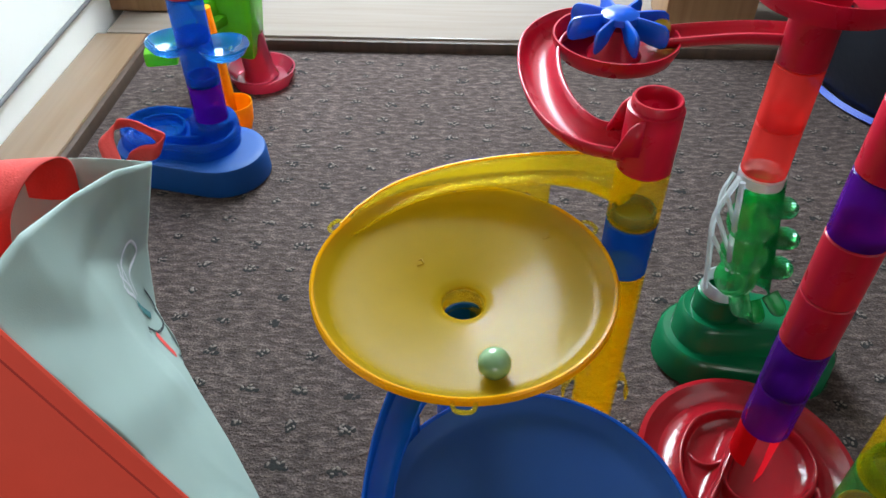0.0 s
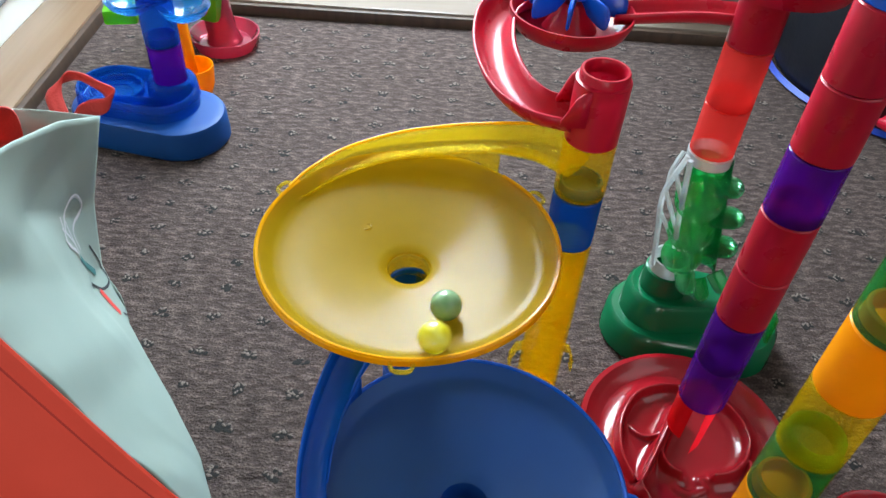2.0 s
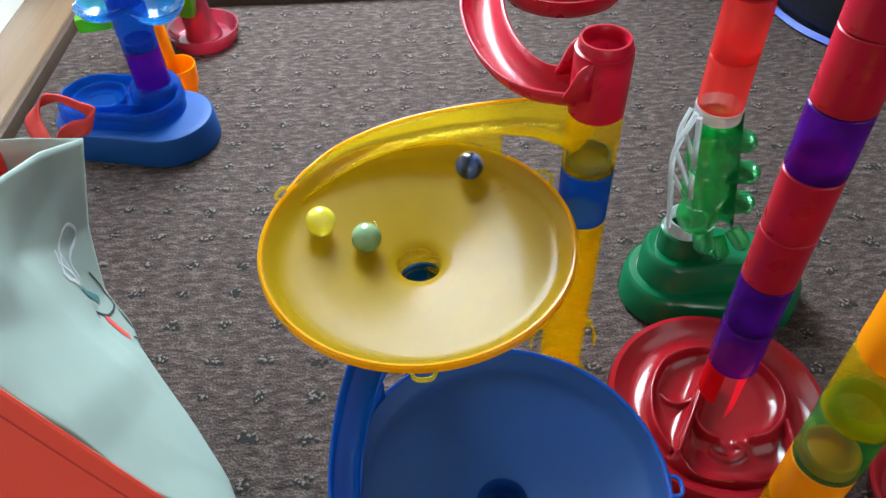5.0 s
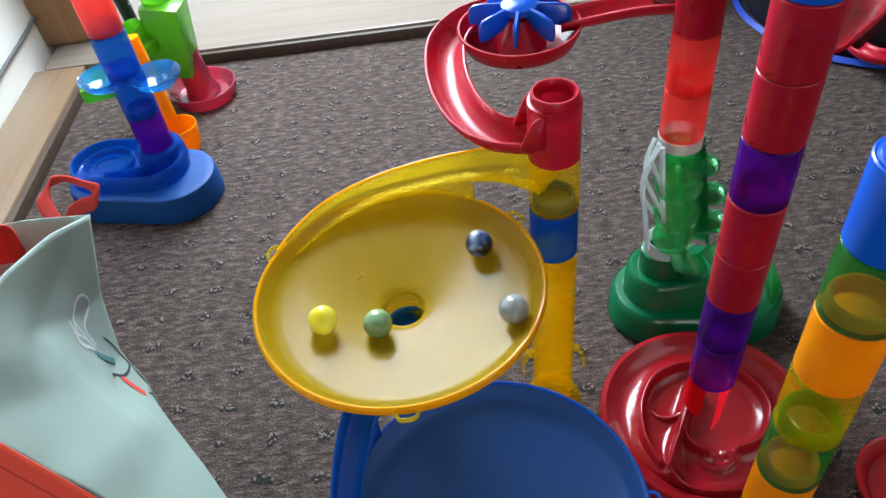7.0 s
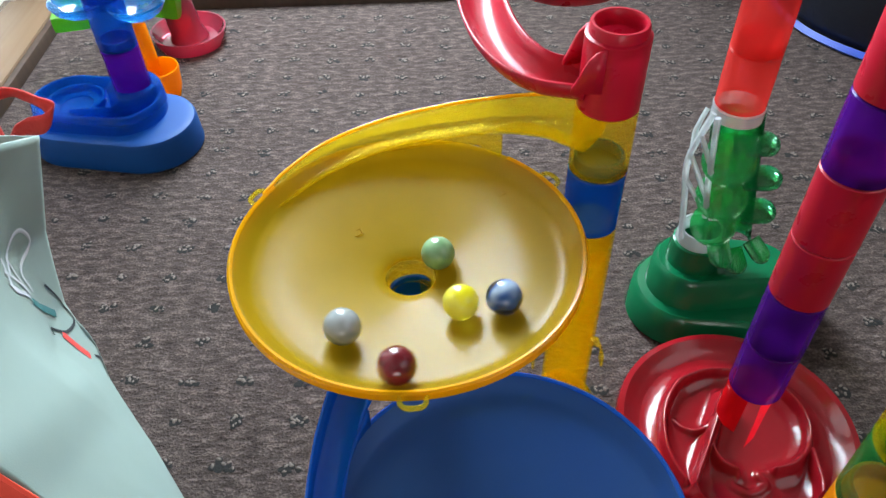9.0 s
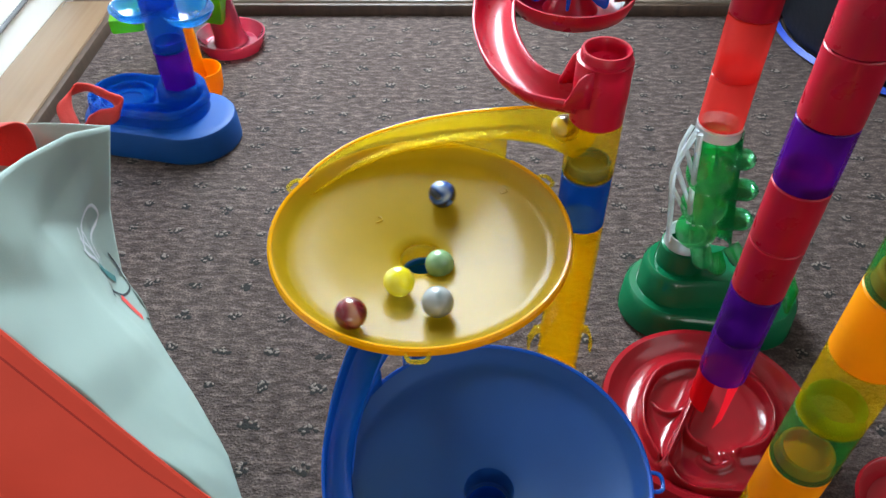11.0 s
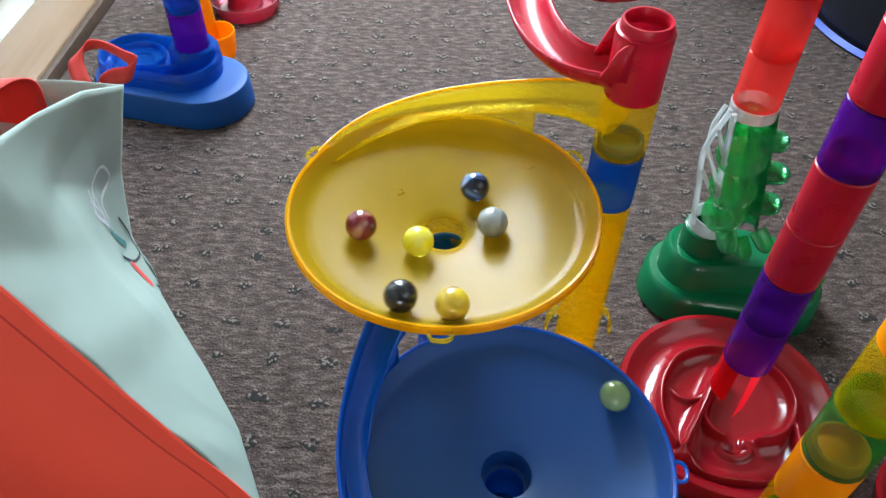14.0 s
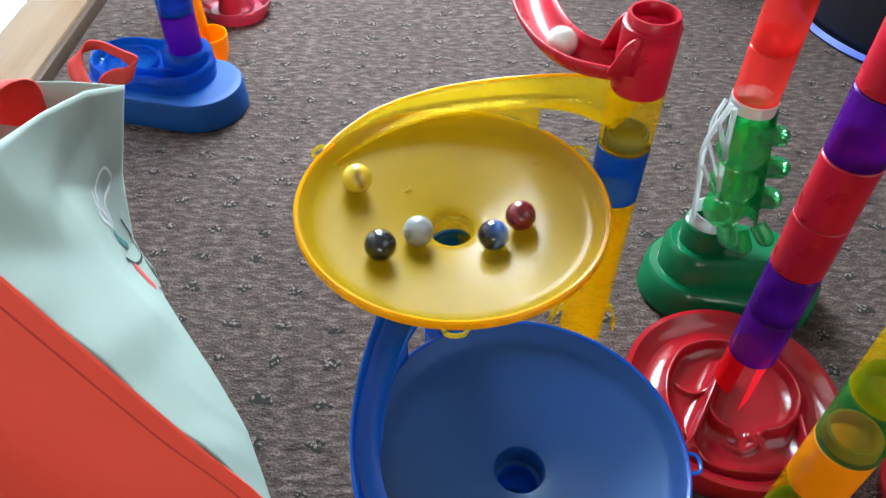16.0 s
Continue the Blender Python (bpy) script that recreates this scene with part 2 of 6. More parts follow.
def single(name, bm, material, label, category, group="", kind="", at=None, smooth=True):
    ob = new(name, mesh_of(name, bm, material, smooth))
    if at is not None:
        ob.matrix_basis = at
    return tagged(ob, label, category, group, kind)


def lathe(profile, n=48, closed=True, bm=None, at=None, a0=0.0, a1=360.0):
    """Turn a list of (radius, height) round the z axis."""
    bm = bm or bmesh.new()
    full = abs(a1 - a0) >= 359.9
    rings = []
    for i in range(n if full else n + 1):
        a = radians(a0 + (a1 - a0) * i / n)
        ring = []
        for r, z in profile:
            v = Vector((r * math.cos(a), r * math.sin(a), z))
            ring.append(bm.verts.new(at @ v if at else v))
        rings.append(ring)
    m = len(profile)
    for i in range(len(rings) if full else len(rings) - 1):
        A, B = rings[i], rings[(i + 1) % len(rings)]
        for j in range(m if closed else m - 1):
            k = (j + 1) % m
            bm.faces.new((A[j], B[j], B[k], A[k]))
    return bm


def box(sx, sy, sz, at=None, bevel=0.002, bm=None):
    bm = bm or bmesh.new()
    made = bmesh.ops.create_cube(bm, size=1.0, matrix=(at or Matrix()) @ Matrix.Diagonal((sx, sy, sz, 1)))
    if bevel:
        edges = {e for v in made["verts"] for e in v.link_edges}
        bmesh.ops.bevel(bm, geom=list(edges), offset=bevel, segments=2, profile=0.6, affect="EDGES")
    return bm


def smooth_line(points, n):
    """n + 1 points of a Catmull-Rom curve through the given ones."""
    p = [Vector(q) for q in points]
    p = [2 * p[0] - p[1]] + p + [2 * p[-1] - p[-2]]
    out, segs = [], len(p) - 3
    for i in range(n + 1):
        u = i / n * segs
        k = min(int(u), segs - 1)
        u -= k
        a, b, c, d = p[k:k + 4]
        out.append(0.5 * (2 * b + (c - a) * u + (2 * a - 5 * b + 4 * c - d) * u * u + (3 * b - a - 3 * c + d) * u ** 3))
    return out


def ribbon(rows, bm=None, closed=False):
    """A sheet through rows of points of equal count."""
    bm = bm or bmesh.new()
    vs = [[bm.verts.new(q) for q in r] for r in rows]
    for A, B in zip(vs, vs[1:]):
        m = len(A)
        for j in range(m if closed else m - 1):
            bm.faces.new((A[j], A[(j + 1) % m], B[(j + 1) % m], B[j]))
    if closed:
        bm.faces.new(vs[0]), bm.faces.new(vs[-1][::-1])
    return bm


def rod(points, r, n=40, sides=8, bm=None):
    """A round bar along a smooth line."""
    line = smooth_line(points, n)
    rows = []
    for i, q in enumerate(line):
        d = (line[min(i + 1, n)] - line[max(i - 1, 0)]).normalized()
        x = d.cross(Vector((0, 0, 1)) if abs(d.z) < 0.9 else Vector((1, 0, 0))).normalized()
        y = d.cross(x)
        rows.append([q + r * (math.cos(a) * x + math.sin(a) * y) for a in (2 * math.pi * k / sides for k in range(sides))])
    return ribbon(rows, bm, True)


def thicken(ob, t):
    s = ob.modifiers.new("thickness", "SOLIDIFY")
    s.thickness, s.offset = t, 0
    return ob


def trough(points, width, depth, n=40, floor=0.6):
    """The rows of a U-shaped channel whose floor follows the points."""
    line = smooth_line(points, n)
    rows = []
    for i, q in enumerate(line):
        d = line[min(i + 1, n)] - line[max(i - 1, 0)]
        d.z = 0
        s = Vector((-d.y, d.x, 0)).normalized()
        row = []
        for k in range(13):
            u = -1 + 2 * k / 12
            up = depth * abs(u) ** 2.6
            row.append(q + s * (width / 2) * max(-1, min(1, u * 1.06)) + Vector((0, 0, up)))
        rows.append(row)
    return rows


# ---- setting ----
BACK, LEFT = 0.915, -0.358
single("carpet", ribbon([[(x, y, 0) for x in np.linspace(LEFT, 3.0, 60)] for y in np.linspace(-3.0, BACK, 60)]), CARPET,
       "grey-brown ribbed loop carpet with small pits", "carpet", kind="structure")


def lumps(seed, material, name, label, pit):
    """Tight clusters of rounded yarn ends in slanting rows, as one mesh: flat dark discs for the shade in the hollows,
    or the pale ends round them.
    """
    rng = random.Random(seed)
    verts, faces = [], []
    ring = [(math.cos(radians(45 * k)), math.sin(radians(45 * k))) for k in range(8)]
    for row in range(-16, 20):
        for col in range(-12, 27):
            cx = -0.102 + 0.0402 * col + 0.0022 * row + rng.uniform(-0.0022, 0.0022)
            cy = 0.403 - 0.0030 * col + 0.0322 * row + rng.uniform(-0.0022, 0.0022)
            if not (LEFT + 0.012 < cx < 0.80 and -0.1 < cy < BACK - 0.012):
                continue
            turn, count = rng.uniform(0, 6.28), rng.choice((6, 7, 8, 9))
            wide = rng.uniform(0.6, 1.3)
            for k in range(count):
                a = turn + 6.28 * k / count + rng.uniform(-0.7, 0.7)
                d, s = rng.uniform(0.0010, 0.0054) * wide, rng.uniform(0.0008, 0.0019)
                lone, lean = rng.random(), rng.uniform(0, 3.14)
                cl, sl = math.cos(lean), math.sin(lean)
                ox, oy = 1.25 * d * math.cos(a), 0.8 * d * math.sin(a)
                # no real hollow: a nearly flat disc whose dark colour gives the shade
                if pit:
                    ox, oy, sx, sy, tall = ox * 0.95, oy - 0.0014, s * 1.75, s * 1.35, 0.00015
                else:
                    sx, sy, tall = s * 0.62, s * 1.15, s * 0.42
                    if lone < 0.2:
                        continue
                n = len(verts)
                for px, py in ring:
                    verts.append((cx + ox + px * sx * cl - py * sy * sl, cy + oy + px * sx * sl + py * sy * cl, 0.0003))
                for px, py in ring:
                    verts.append((cx + ox + 0.72 * (px * sx * cl - py * sy * sl), cy + oy + 0.72 * (px * sx * sl + py * sy * cl), 0.0003 + tall * 0.75))
                verts.append((cx + ox, cy + oy, 0.0003 + tall))
                for j in range(8):
                    q = (j + 1) % 8
                    faces += [(n + j, n + q, n + 8 + q, n + 8 + j), (n + 8 + j, n + 8 + q, n + 16)]
    me = bpy.data.meshes.new(name)
    me.from_pydata(verts, [], faces)
    me.materials.append(material)
    me.polygons.foreach_set("use_smooth", [True] * len(faces))
    return tagged(new(name, me), label, "carpet", kind="stuff")


lumps(3, TUFT, "carpet_tufts", "small pale tufts standing round the pits of the carpet", False)
lumps(3, PIT_SHADE, "carpet_pits", "flat dark discs painting the shade in the carpet's pits", True)

single("sill_left", box(0.068, 3.0, 0.016, pose(LEFT - 0.040, BACK + 0.0055 - 1.5, 0.010), 0.003), WOOD_Y, "pale varnished wooden edging board beside the carpet", "wood trim", kind="structure")
single("trim_left", box(0.007, 3.9, 0.015, pose(LEFT - 0.0025, BACK - 1.96, 0.0075), 0.0015), DARK_WOOD, "dark inner edge of the wooden board", "wood trim", kind="structure")
single("sill_back", box(3.3, 0.26, 0.016, pose(1.23, BACK + 0.137, 0.010), 0.003), WOOD_X, "pale glossy varnished window sill board", "window sill", kind="structure")
single("trim_back", box(3.3, 0.007, 0.015, pose(LEFT + 1.648, BACK + 0.0025, 0.0075), 0.0015), DARK_WOOD, "dark inner edge of the sill board", "wood trim", kind="structure")
single("post_corner", box(0.085, 0.075, 2.4, pose(LEFT - 0.038, BACK + 0.105, 1.219), 0.004), WOOD_Z, "brown varnished wooden corner post", "post", kind="structure")
single("post_middle", box(0.115, 0.09, 2.4, pose(0.365, BACK + 0.075, 1.219), 0.004), WOOD_Z, "brown varnished wooden window post", "post", kind="structure")
single("wall_left", box(0.06, 4.2, 2.4, pose(LEFT - 0.105, -0.99, 1.2), 0), CREAM, "cream painted wall", "wall", kind="structure")
single("wall_back_right", box(2.6, 0.08, 2.4, pose(1.72, BACK + 0.18, 1.2), 0), CREAM, "cream painted wall", "wall", kind="structure")
single("wall_over_window", box(0.76, 0.08, 0.5, pose(0.02, BACK + 0.18, 2.15), 0), CREAM, "cream painted wall above the window", "wall", kind="structure")
single("wall_right", box(0.08, 4.2, 2.4, pose(3.04, -0.99, 1.2), 0), CREAM, "cream painted wall", "wall", kind="structure")
single("wall_front", box(3.5, 0.08, 2.4, pose(1.3, -3.05, 1.2), 0), CREAM, "cream painted wall", "wall", kind="structure")
single("ceiling", box(3.6, 4.4, 0.08, pose(1.3, -0.99, 2.44), 0), WHITE, "white ceiling", "ceiling", kind="structure")


def glow_material():
    m, t, p, out = nodes_of("overcast_daylight")
    e = node(t, "Emission", Color=(0.88, 0.95, 1.0, 1), Strength=2.2)
    link(t, e.outputs[0], out.inputs[0])
    return m


single("backdrop", box(7.0, 0.02, 4.0, pose(0.5, 3.2, 1.6), 0), glow_material(), "bright overcast sky outside the window", "sky", kind="structure")

from mathutils.bvhtree import BVHTree

# ---- marble run pieces ----
R_OUT, R_IN, STEP = 0.0142, 0.0124, 0.0356


def tube_bm(h, r=R_OUT, t=0.0016, n=40):
    """A straight tube with softly rounded ends and a narrower neck inside its foot."""
    i, e = r - t, 0.0006
    return lathe([(i, 0.002), (i, e), (i + e, 0), (r - e, 0), (r, e), (r, h - e), (r - e, h), (i + e, h), (i, h - e), (i, h - 0.002)], n, False)


def neck_bm(r=R_OUT, n=36):
    i, o = r - 0.0042, r - 0.0021
    return lathe([(i, -0.001), (r - 0.0012, -0.001), (r - 0.0012, -0.0002), (o, 0.0002), (o, 0.0075), (o - 0.0006, 0.0082), (i + 0.0004, 0.0082), (i, 0.0075)], n)


def stack(tower, segments, r=R_OUT):
    """Tube pieces (bottom, top, material, label) on the tower's axis."""
    for z0, z1, material, label in segments:
        tube = part("tube", tube_bm(z1 - z0 - 0.0004, r), material, tower, label, pose(0, 0, z0))
        part("neck", neck_bm(r), material, tube, "", pose(0, 0, z1 - z0))


FUNNEL_PROFILE = [(0.0118, -0.0212), (0.0121, -0.0201), (0.0128, -0.0195), (0.018, -0.0182), (0.03, -0.0157), (0.045, -0.0124), (0.058, -0.0097), (0.066, -0.0080),
                  (0.0700, -0.0068), (0.0722, -0.0054), (0.0745, -0.0028), (0.0768, -0.0006), (0.0780, 0.0004), (0.0790, 0.0006), (0.0797, 0.0), (0.0797, -0.0030), (0.0783, -0.0036),
                  (0.0760, -0.0040), (0.0725, -0.0080), (0.066, -0.0102), (0.058, -0.0120), (0.045, -0.0147), (0.03, -0.0180), (0.0160, -0.0212), (0.0135, -0.0224)]
BLUE_PROFILE = [(0.0108, -0.043), (0.0108, -0.0335), (0.0124, -0.0333), (0.0125, -0.0200), (0.0129, -0.0190), (0.0140, -0.0184), (0.020, -0.0173), (0.03, -0.0154), (0.045, -0.0123), (0.058, -0.0095), (0.066, -0.0077),
                *FUNNEL_PROFILE[8:20], (0.058, -0.0118), (0.045, -0.0147), (0.03, -0.0178), (0.0165, -0.0205), (0.0142, -0.0225), (0.0140, -0.043)]
OUTER_WALL = [(0.097, 0.0570, 0.0335), (0.083, 0.0670, 0.0315), (0.0615, 0.0755, 0.0275), (0.037, 0.0805, 0.0220), (0.002, 0.0825, 0.0150), (-0.035, 0.0750, 0.0070), (-0.0585, 0.0560, 0.0028), (-0.0700, 0.0390, 0.0003)]
INNER_EDGE = [(0.083, 0.0400, 0), (0.066, 0.0535, 0), (0.047, 0.0625, 0), (0.029, 0.0675, 0), (0.001, 0.0700, 0), (-0.022, 0.0655, 0), (-0.044, 0.0540, 0), (-0.0640, 0.0350, 0)]
FLOOR = [(0.0, 0.0178), (0.14, 0.0172), (0.28, 0.0140), (0.42, 0.0100), (0.56, 0.0040), (0.70, 0.0000), (0.85, -0.0035), (1.0, -0.0058)]


def chute_rows(n=56):
    outer, inner = smooth_line(OUTER_WALL, n), smooth_line(INNER_EDGE, n)
    rows = []
    for k in range(n + 1):
        s = k / n
        low = float(np.interp(s, *zip(*FLOOR)))
        o, i = outer[k], inner[k]
        d = Vector((o.x - i.x, o.y - i.y, 0))
        rise = 0.0070 if s < 0.24 else 0.0070 * max(0.03, 1 - (s - 0.24) / 0.12)
        top = max(o.z, low + 0.002)
        row = [Vector((i.x, i.y, low + rise)), Vector((i.x, i.y, low + rise * 0.5)), Vector((i.x, i.y, low + 0.0008))]
        for u in (0.12, 0.3, 0.5, 0.7, 0.88):
            row.append(Vector((i.x, i.y, low - 0.0012 * math.sin(u * math.pi))) + d * u)
        row += [Vector((o.x, o.y, low + 0.0012)), Vector((o.x, o.y, (low + top) / 2)), Vector((o.x, o.y, top))]
        rows.append(row)
    return rows


def funnel(name, at, material, tube_material, rim_material, chute_material, label, group):
    f = thing(name, at, label, "funnel", group)
    bowl = part("bowl", lathe(FUNNEL_PROFILE if material is YELLOW else BLUE_PROFILE, 112), material, f)
    part("rim", lathe([(0.0777, 0.0006), (0.0790, 0.0012), (0.0800, 0.0004), (0.0801, -0.0032), (0.0786, -0.0040), (0.0774, -0.0030)], 112, True, None, None, *((146, 410) if material is YELLOW else (0, 360))), rim_material, f, "thick bright rim")
    chute = thicken(part("chute", ribbon(chute_rows()), chute_material, f, "raised entry chute along the rim"), 0.0013)
    rows = chute_rows()
    # bead added to draw the light that gathers along the plastic's edge
    part("chute_edge", rod([r[-1] for r in rows[::7]], 0.0009, 60, 6), rim_material, f, "thin bead added for the glow along the chute's edge")
    thicken(part("chute_end", ribbon([[(0.0475, 0.0620, 0.0135), (0.0475, 0.0620, 0.0000)], [(0.0440, 0.0635, 0.0125), (0.0440, 0.0640, 0.0006)], [(0.036, 0.0656, 0.0112), (0.036, 0.0665, 0.0045)], [(0.024, 0.0680, 0.0088), (0.024, 0.0690, 0.0052)], [(0.010, 0.0692, 0.0058), (0.010, 0.0700, 0.0036)], [(-0.008, 0.0685, 0.0020), (-0.008, 0.0692, 0.0010)]]), chute_material, f, "side of the ramp"), 0.0013)
    tube = part("tube", tube_bm(0.0352), tube_material, f, "", pose(0.092, 0.042, 0.0076))
    if tube_material is not BLUE:
        part("neck", neck_bm(), tube_material, tube, "", pose(0, 0, 0.0352))
    if material is YELLOW:
        part("spout", lathe([(0.0110, -0.043), (0.0110, -0.0215), (0.0116, -0.0204), (0.0124, -0.0200), (0.0126, -0.0206), (0.0119, -0.0218), (0.0119, -0.043)], 56), chute_material, bowl, "clear threaded spout below the hole")
    for z in (-0.0245, -0.0280, -0.0315, -0.0350) if material is YELLOW else ():
        part("thread", lathe([(0.0100, z), (0.0111, z - 0.0008), (0.0111, z + 0.0008)], 40), chute_material, bowl)
    for x, y, z in ((-0.025, 0.025, -0.0140), (0.046, 0.044, -0.0083)) if material is YELLOW else ():
        d = 0.0018
        square = [(-d, -d, -0.0008), (d, -d, 0.0), (d, d, 0.0), (-d, d, -0.0008)]
        bm = bmesh.new()
        for p, q in zip(square, square[1:] + square[:1]):
            rod([p, q], 0.0004, 2, 6, bm)
        part("mould_mark", bm, material, bowl, "", pose(x, y, z, 0, 0, 20))
    for a in (152, 32, 271):
        c, s = math.cos(radians(a)), math.sin(radians(a))
        x = Vector((-s, c, 0))
        o = Vector((0.0788 * c, 0.0788 * s, -0.0008))
        u = Vector((c, s, 0))
        part("ear", rod([o - x * 0.0052, o - x * 0.0048 + u * 0.0040, o - x * 0.0026 + u * 0.0060, o + x * 0.0026 + u * 0.0060, o + x * 0.0048 + u * 0.0040, o + x * 0.0052], 0.0011, 26, 8), chute_material, f, "small moulded loop")
    return f


TOYS = "marble run pieces"
funnel("funnel", pose(0.057, 0.300, 0.190), YELLOW, CLEAR_YELLOW, RIM_GLOW_YELLOW, CHUTE_YELLOW, "translucent yellow plastic funnel with a side chute", TOYS)
funnel("funnel", pose(0.0935, 0.2015, 0.118, 0, 0, 85.8), SHADED_BOWL_BLUE, BLUE, BLUE, BLUE, "solid blue plastic funnel below the yellow one", TOYS)

column = thing("marble_run_tower", pose(0.057, 0.300, 0), "short blue column under the yellow funnel", "toy tower", TOYS)
stack(column, [(0.016, 0.052, BLUE, ""), (0.052, 0.088, BLUE, ""), (0.088, 0.1252, BLUE, "")])
part("foot", lathe([(0.0125, 0.0), (0.034, 0.0), (0.034, 0.006), (0.022, 0.011), (0.0155, 0.016), (0.0125, 0.016)], 40), BLUE, column)
column = thing("marble_run_tower", pose(0.0935, 0.2015, 0), "short blue column under the blue funnel", "toy tower", TOYS)
stack(column, [(0.004, 0.040, BLUE, ""), (0.040, 0.0752, BLUE, "")])
part("plug", lathe([(0.0001, 0.050), (0.0120, 0.050), (0.0120, 0.054), (0.0001, 0.054)], 32, False), NAVY, column)
part("foot", lathe([(0.0125, 0.0), (0.034, 0.0), (0.034, 0.004), (0.022, 0.008), (0.0155, 0.012), (0.0125, 0.012)], 40), BLUE, column)

# the column that carries the yellow funnel
tower = thing("marble_run_tower", pose(0.149, 0.342, 0), "narrow column of yellow, blue and red tubes", "toy tower", TOYS)
stack(tower, [(0.162, 0.1976, TUBE_BLUE, "blue translucent tube")])
part("partition", lathe([(0.0001, 0.1990), (0.0122, 0.1990), (0.0122, 0.2000), (0.0001, 0.2000)], 32, False), NAVY, tower, "dark blue floor inside the joint")
leg = part("leg", lathe([(0.0125, 0.004), (0.0142, 0.004), (0.0142, 0.162), (0.0125, 0.162)], 40), CLEAR_YELLOW, tower, "long translucent yellow tube")
for s in (-1, 1):
    part("clip", ribbon([[(s * 0.013, -0.004, 0.062), (s * 0.013, 0.003, 0.062)], [(s * 0.018, -0.004, 0.060), (s * 0.018, 0.003, 0.060)], [(s * 0.0215, -0.004, 0.050), (s * 0.0215, 0.003, 0.050)], [(s * 0.0215, -0.004, 0.040), (s * 0.0215, 0.003, 0.040)]]), CLEAR_YELLOW, leg, "bent yellow clip")
    thicken(leg.children[-1], 0.0012)
for z in (0.128, 0.148, 0.1):
    part("window", lathe([(0.0020, -0.0008), (0.0032, -0.0008), (0.0032, 0.0008), (0.0020, 0.0008)], 16), CLEAR_YELLOW, leg, "", pose(0.003, -0.0142, z, 90))
part("foot", lathe([(0.0130, 0.0), (0.0205, 0.0), (0.0205, 0.003), (0.0165, 0.006), (0.0146, 0.014), (0.0130, 0.014)], 40), CLEAR_YELLOW, tower, "flared yellow foot")
head = part("tube", tube_bm(0.0352), RED, tower, "solid red tube", pose(0, 0, 0.2328))
part("collar", lathe([(0.0104, -0.002), (0.0126, -0.002), (0.0126, 0.0045), (0.0121, 0.0055), (0.0110, 0.0055), (0.0104, 0.0045)], 40), RED, head, "", pose(0, 0, 0.0352))
part("shoulder", lathe([(0.0112, 0.0), (0.0142, 0.0), (0.0142, 0.0006), (0.0128, 0.0012), (0.0112, 0.0012)], 40), RED, head, "", pose(0, 0, 0.0346))

# red spiral with the paddle wheel
spiral = thing("spiral_tray", pose(0, 0, 0), "glossy red spiral tray with a bent chute", "toy tray", TOYS)
TRAY = Vector((0.1455, 0.447, 0.2520))
part("tray", lathe([(0.0, -0.010), (0.012, -0.0105), (0.026, -0.010), (0.0335, -0.006), (0.0365, 0.000), (0.0372, 0.0035), (0.0384, 0.0035), (0.0384, 0.000), (0.0352, -0.0072), (0.027, -0.0118), (0.012, -0.0122), (0.0, -0.012)], 64, True), RED, spiral, "", Matrix.Translation(TRAY))
part("cone", lathe([(0.0001, 0.008), (0.006, 0.007), (0.012, -0.002), (0.017, -0.0095), (0.0001, -0.0095)], 32, False), RED, spiral, "low cone under the wheel", Matrix.Translation(TRAY))
CURL = [(0.140, 0.476, 0.2440), (0.118, 0.470, 0.2435), (0.1015, 0.448, 0.2425), (0.0970, 0.415, 0.2420), (0.0995, 0.385, 0.2410), (0.107, 0.362, 0.2400), (0.119, 0.348, 0.2390), (0.138, 0.3425, 0.2380)]
thicken(part("chute", ribbon(trough(CURL, 0.0235, 0.0115, 56)), RED, spiral, "curved red chute down to the column"), 0.0016)
for y0, y1 in ((0.3306, 0.3294), (0.3534, 0.3546)):
    edge = [(0.1290, 0.2490), (0.1302, 0.2512), (0.1315, 0.2540), (0.1330, 0.2580), (0.1350, 0.2625), (0.1380, 0.2658), (0.1420, 0.2672)]
    rows = [[(x, y0 + (y1 - y0) * k / 6, 0.2470) if low else (x, y0 + (y1 - y0) * k / 6, z) for low in (True, False)] for k, (x, z) in enumerate(edge)]
    thicken(part("cheek", ribbon(rows), RED, spiral, "raised side wall beside the tube"), 0.0018)
ARM = [(0.172, 0.448, 0.2475), (0.198, 0.443, 0.2530), (0.220, 0.435, 0.2585), (0.240, 0.424, 0.2630)]
thicken(part("arm", ribbon(trough(ARM, 0.0200, 0.0090, 20)), RED, spiral, "straight red feed channel"), 0.0016)

wheel = thing("paddle_wheel", Matrix.Translation(TRAY + Vector((0.001, 0.003, 0.0135))), "blue plastic paddle wheel over the red tray", "toy wheel", TOYS)
part("hub", lathe([(0.0001, 0.0048), (0.004, 0.0045), (0.0085, 0.0036), (0.0115, 0.0018), (0.0118, -0.002), (0.0001, -0.003)], 32, False), BLUE, wheel)
for k in range(8):
    bm = bmesh.new()
    rows = []
    for u, hw, top, bot in ((0.005, 0.0024, 0.0022, -0.003), (0.010, 0.0017, 0.0022, -0.007), (0.014, 0.0014, 0.0022, -0.0110), (0.022, 0.0014, 0.0020, -0.0130), (0.0285, 0.0014, 0.0012, -0.0132), (0.0312, 0.0011, -0.0012, -0.0118), (0.0320, 0.0006, -0.0040, -0.0090)):
        rows.append([(u, -hw, top - 0.001), (u, -hw * 0.5, top), (u, hw * 0.5, top), (u, hw, top - 0.001), (u, hw * 0.75, bot + 0.001), (u, 0, bot), (u, -hw * 0.75, bot + 0.001)])
    part("paddle", ribbon(rows, bm, True), BLUE, wheel, "", pose(0, 0, 0, 0, 0, 45 * k + 12))

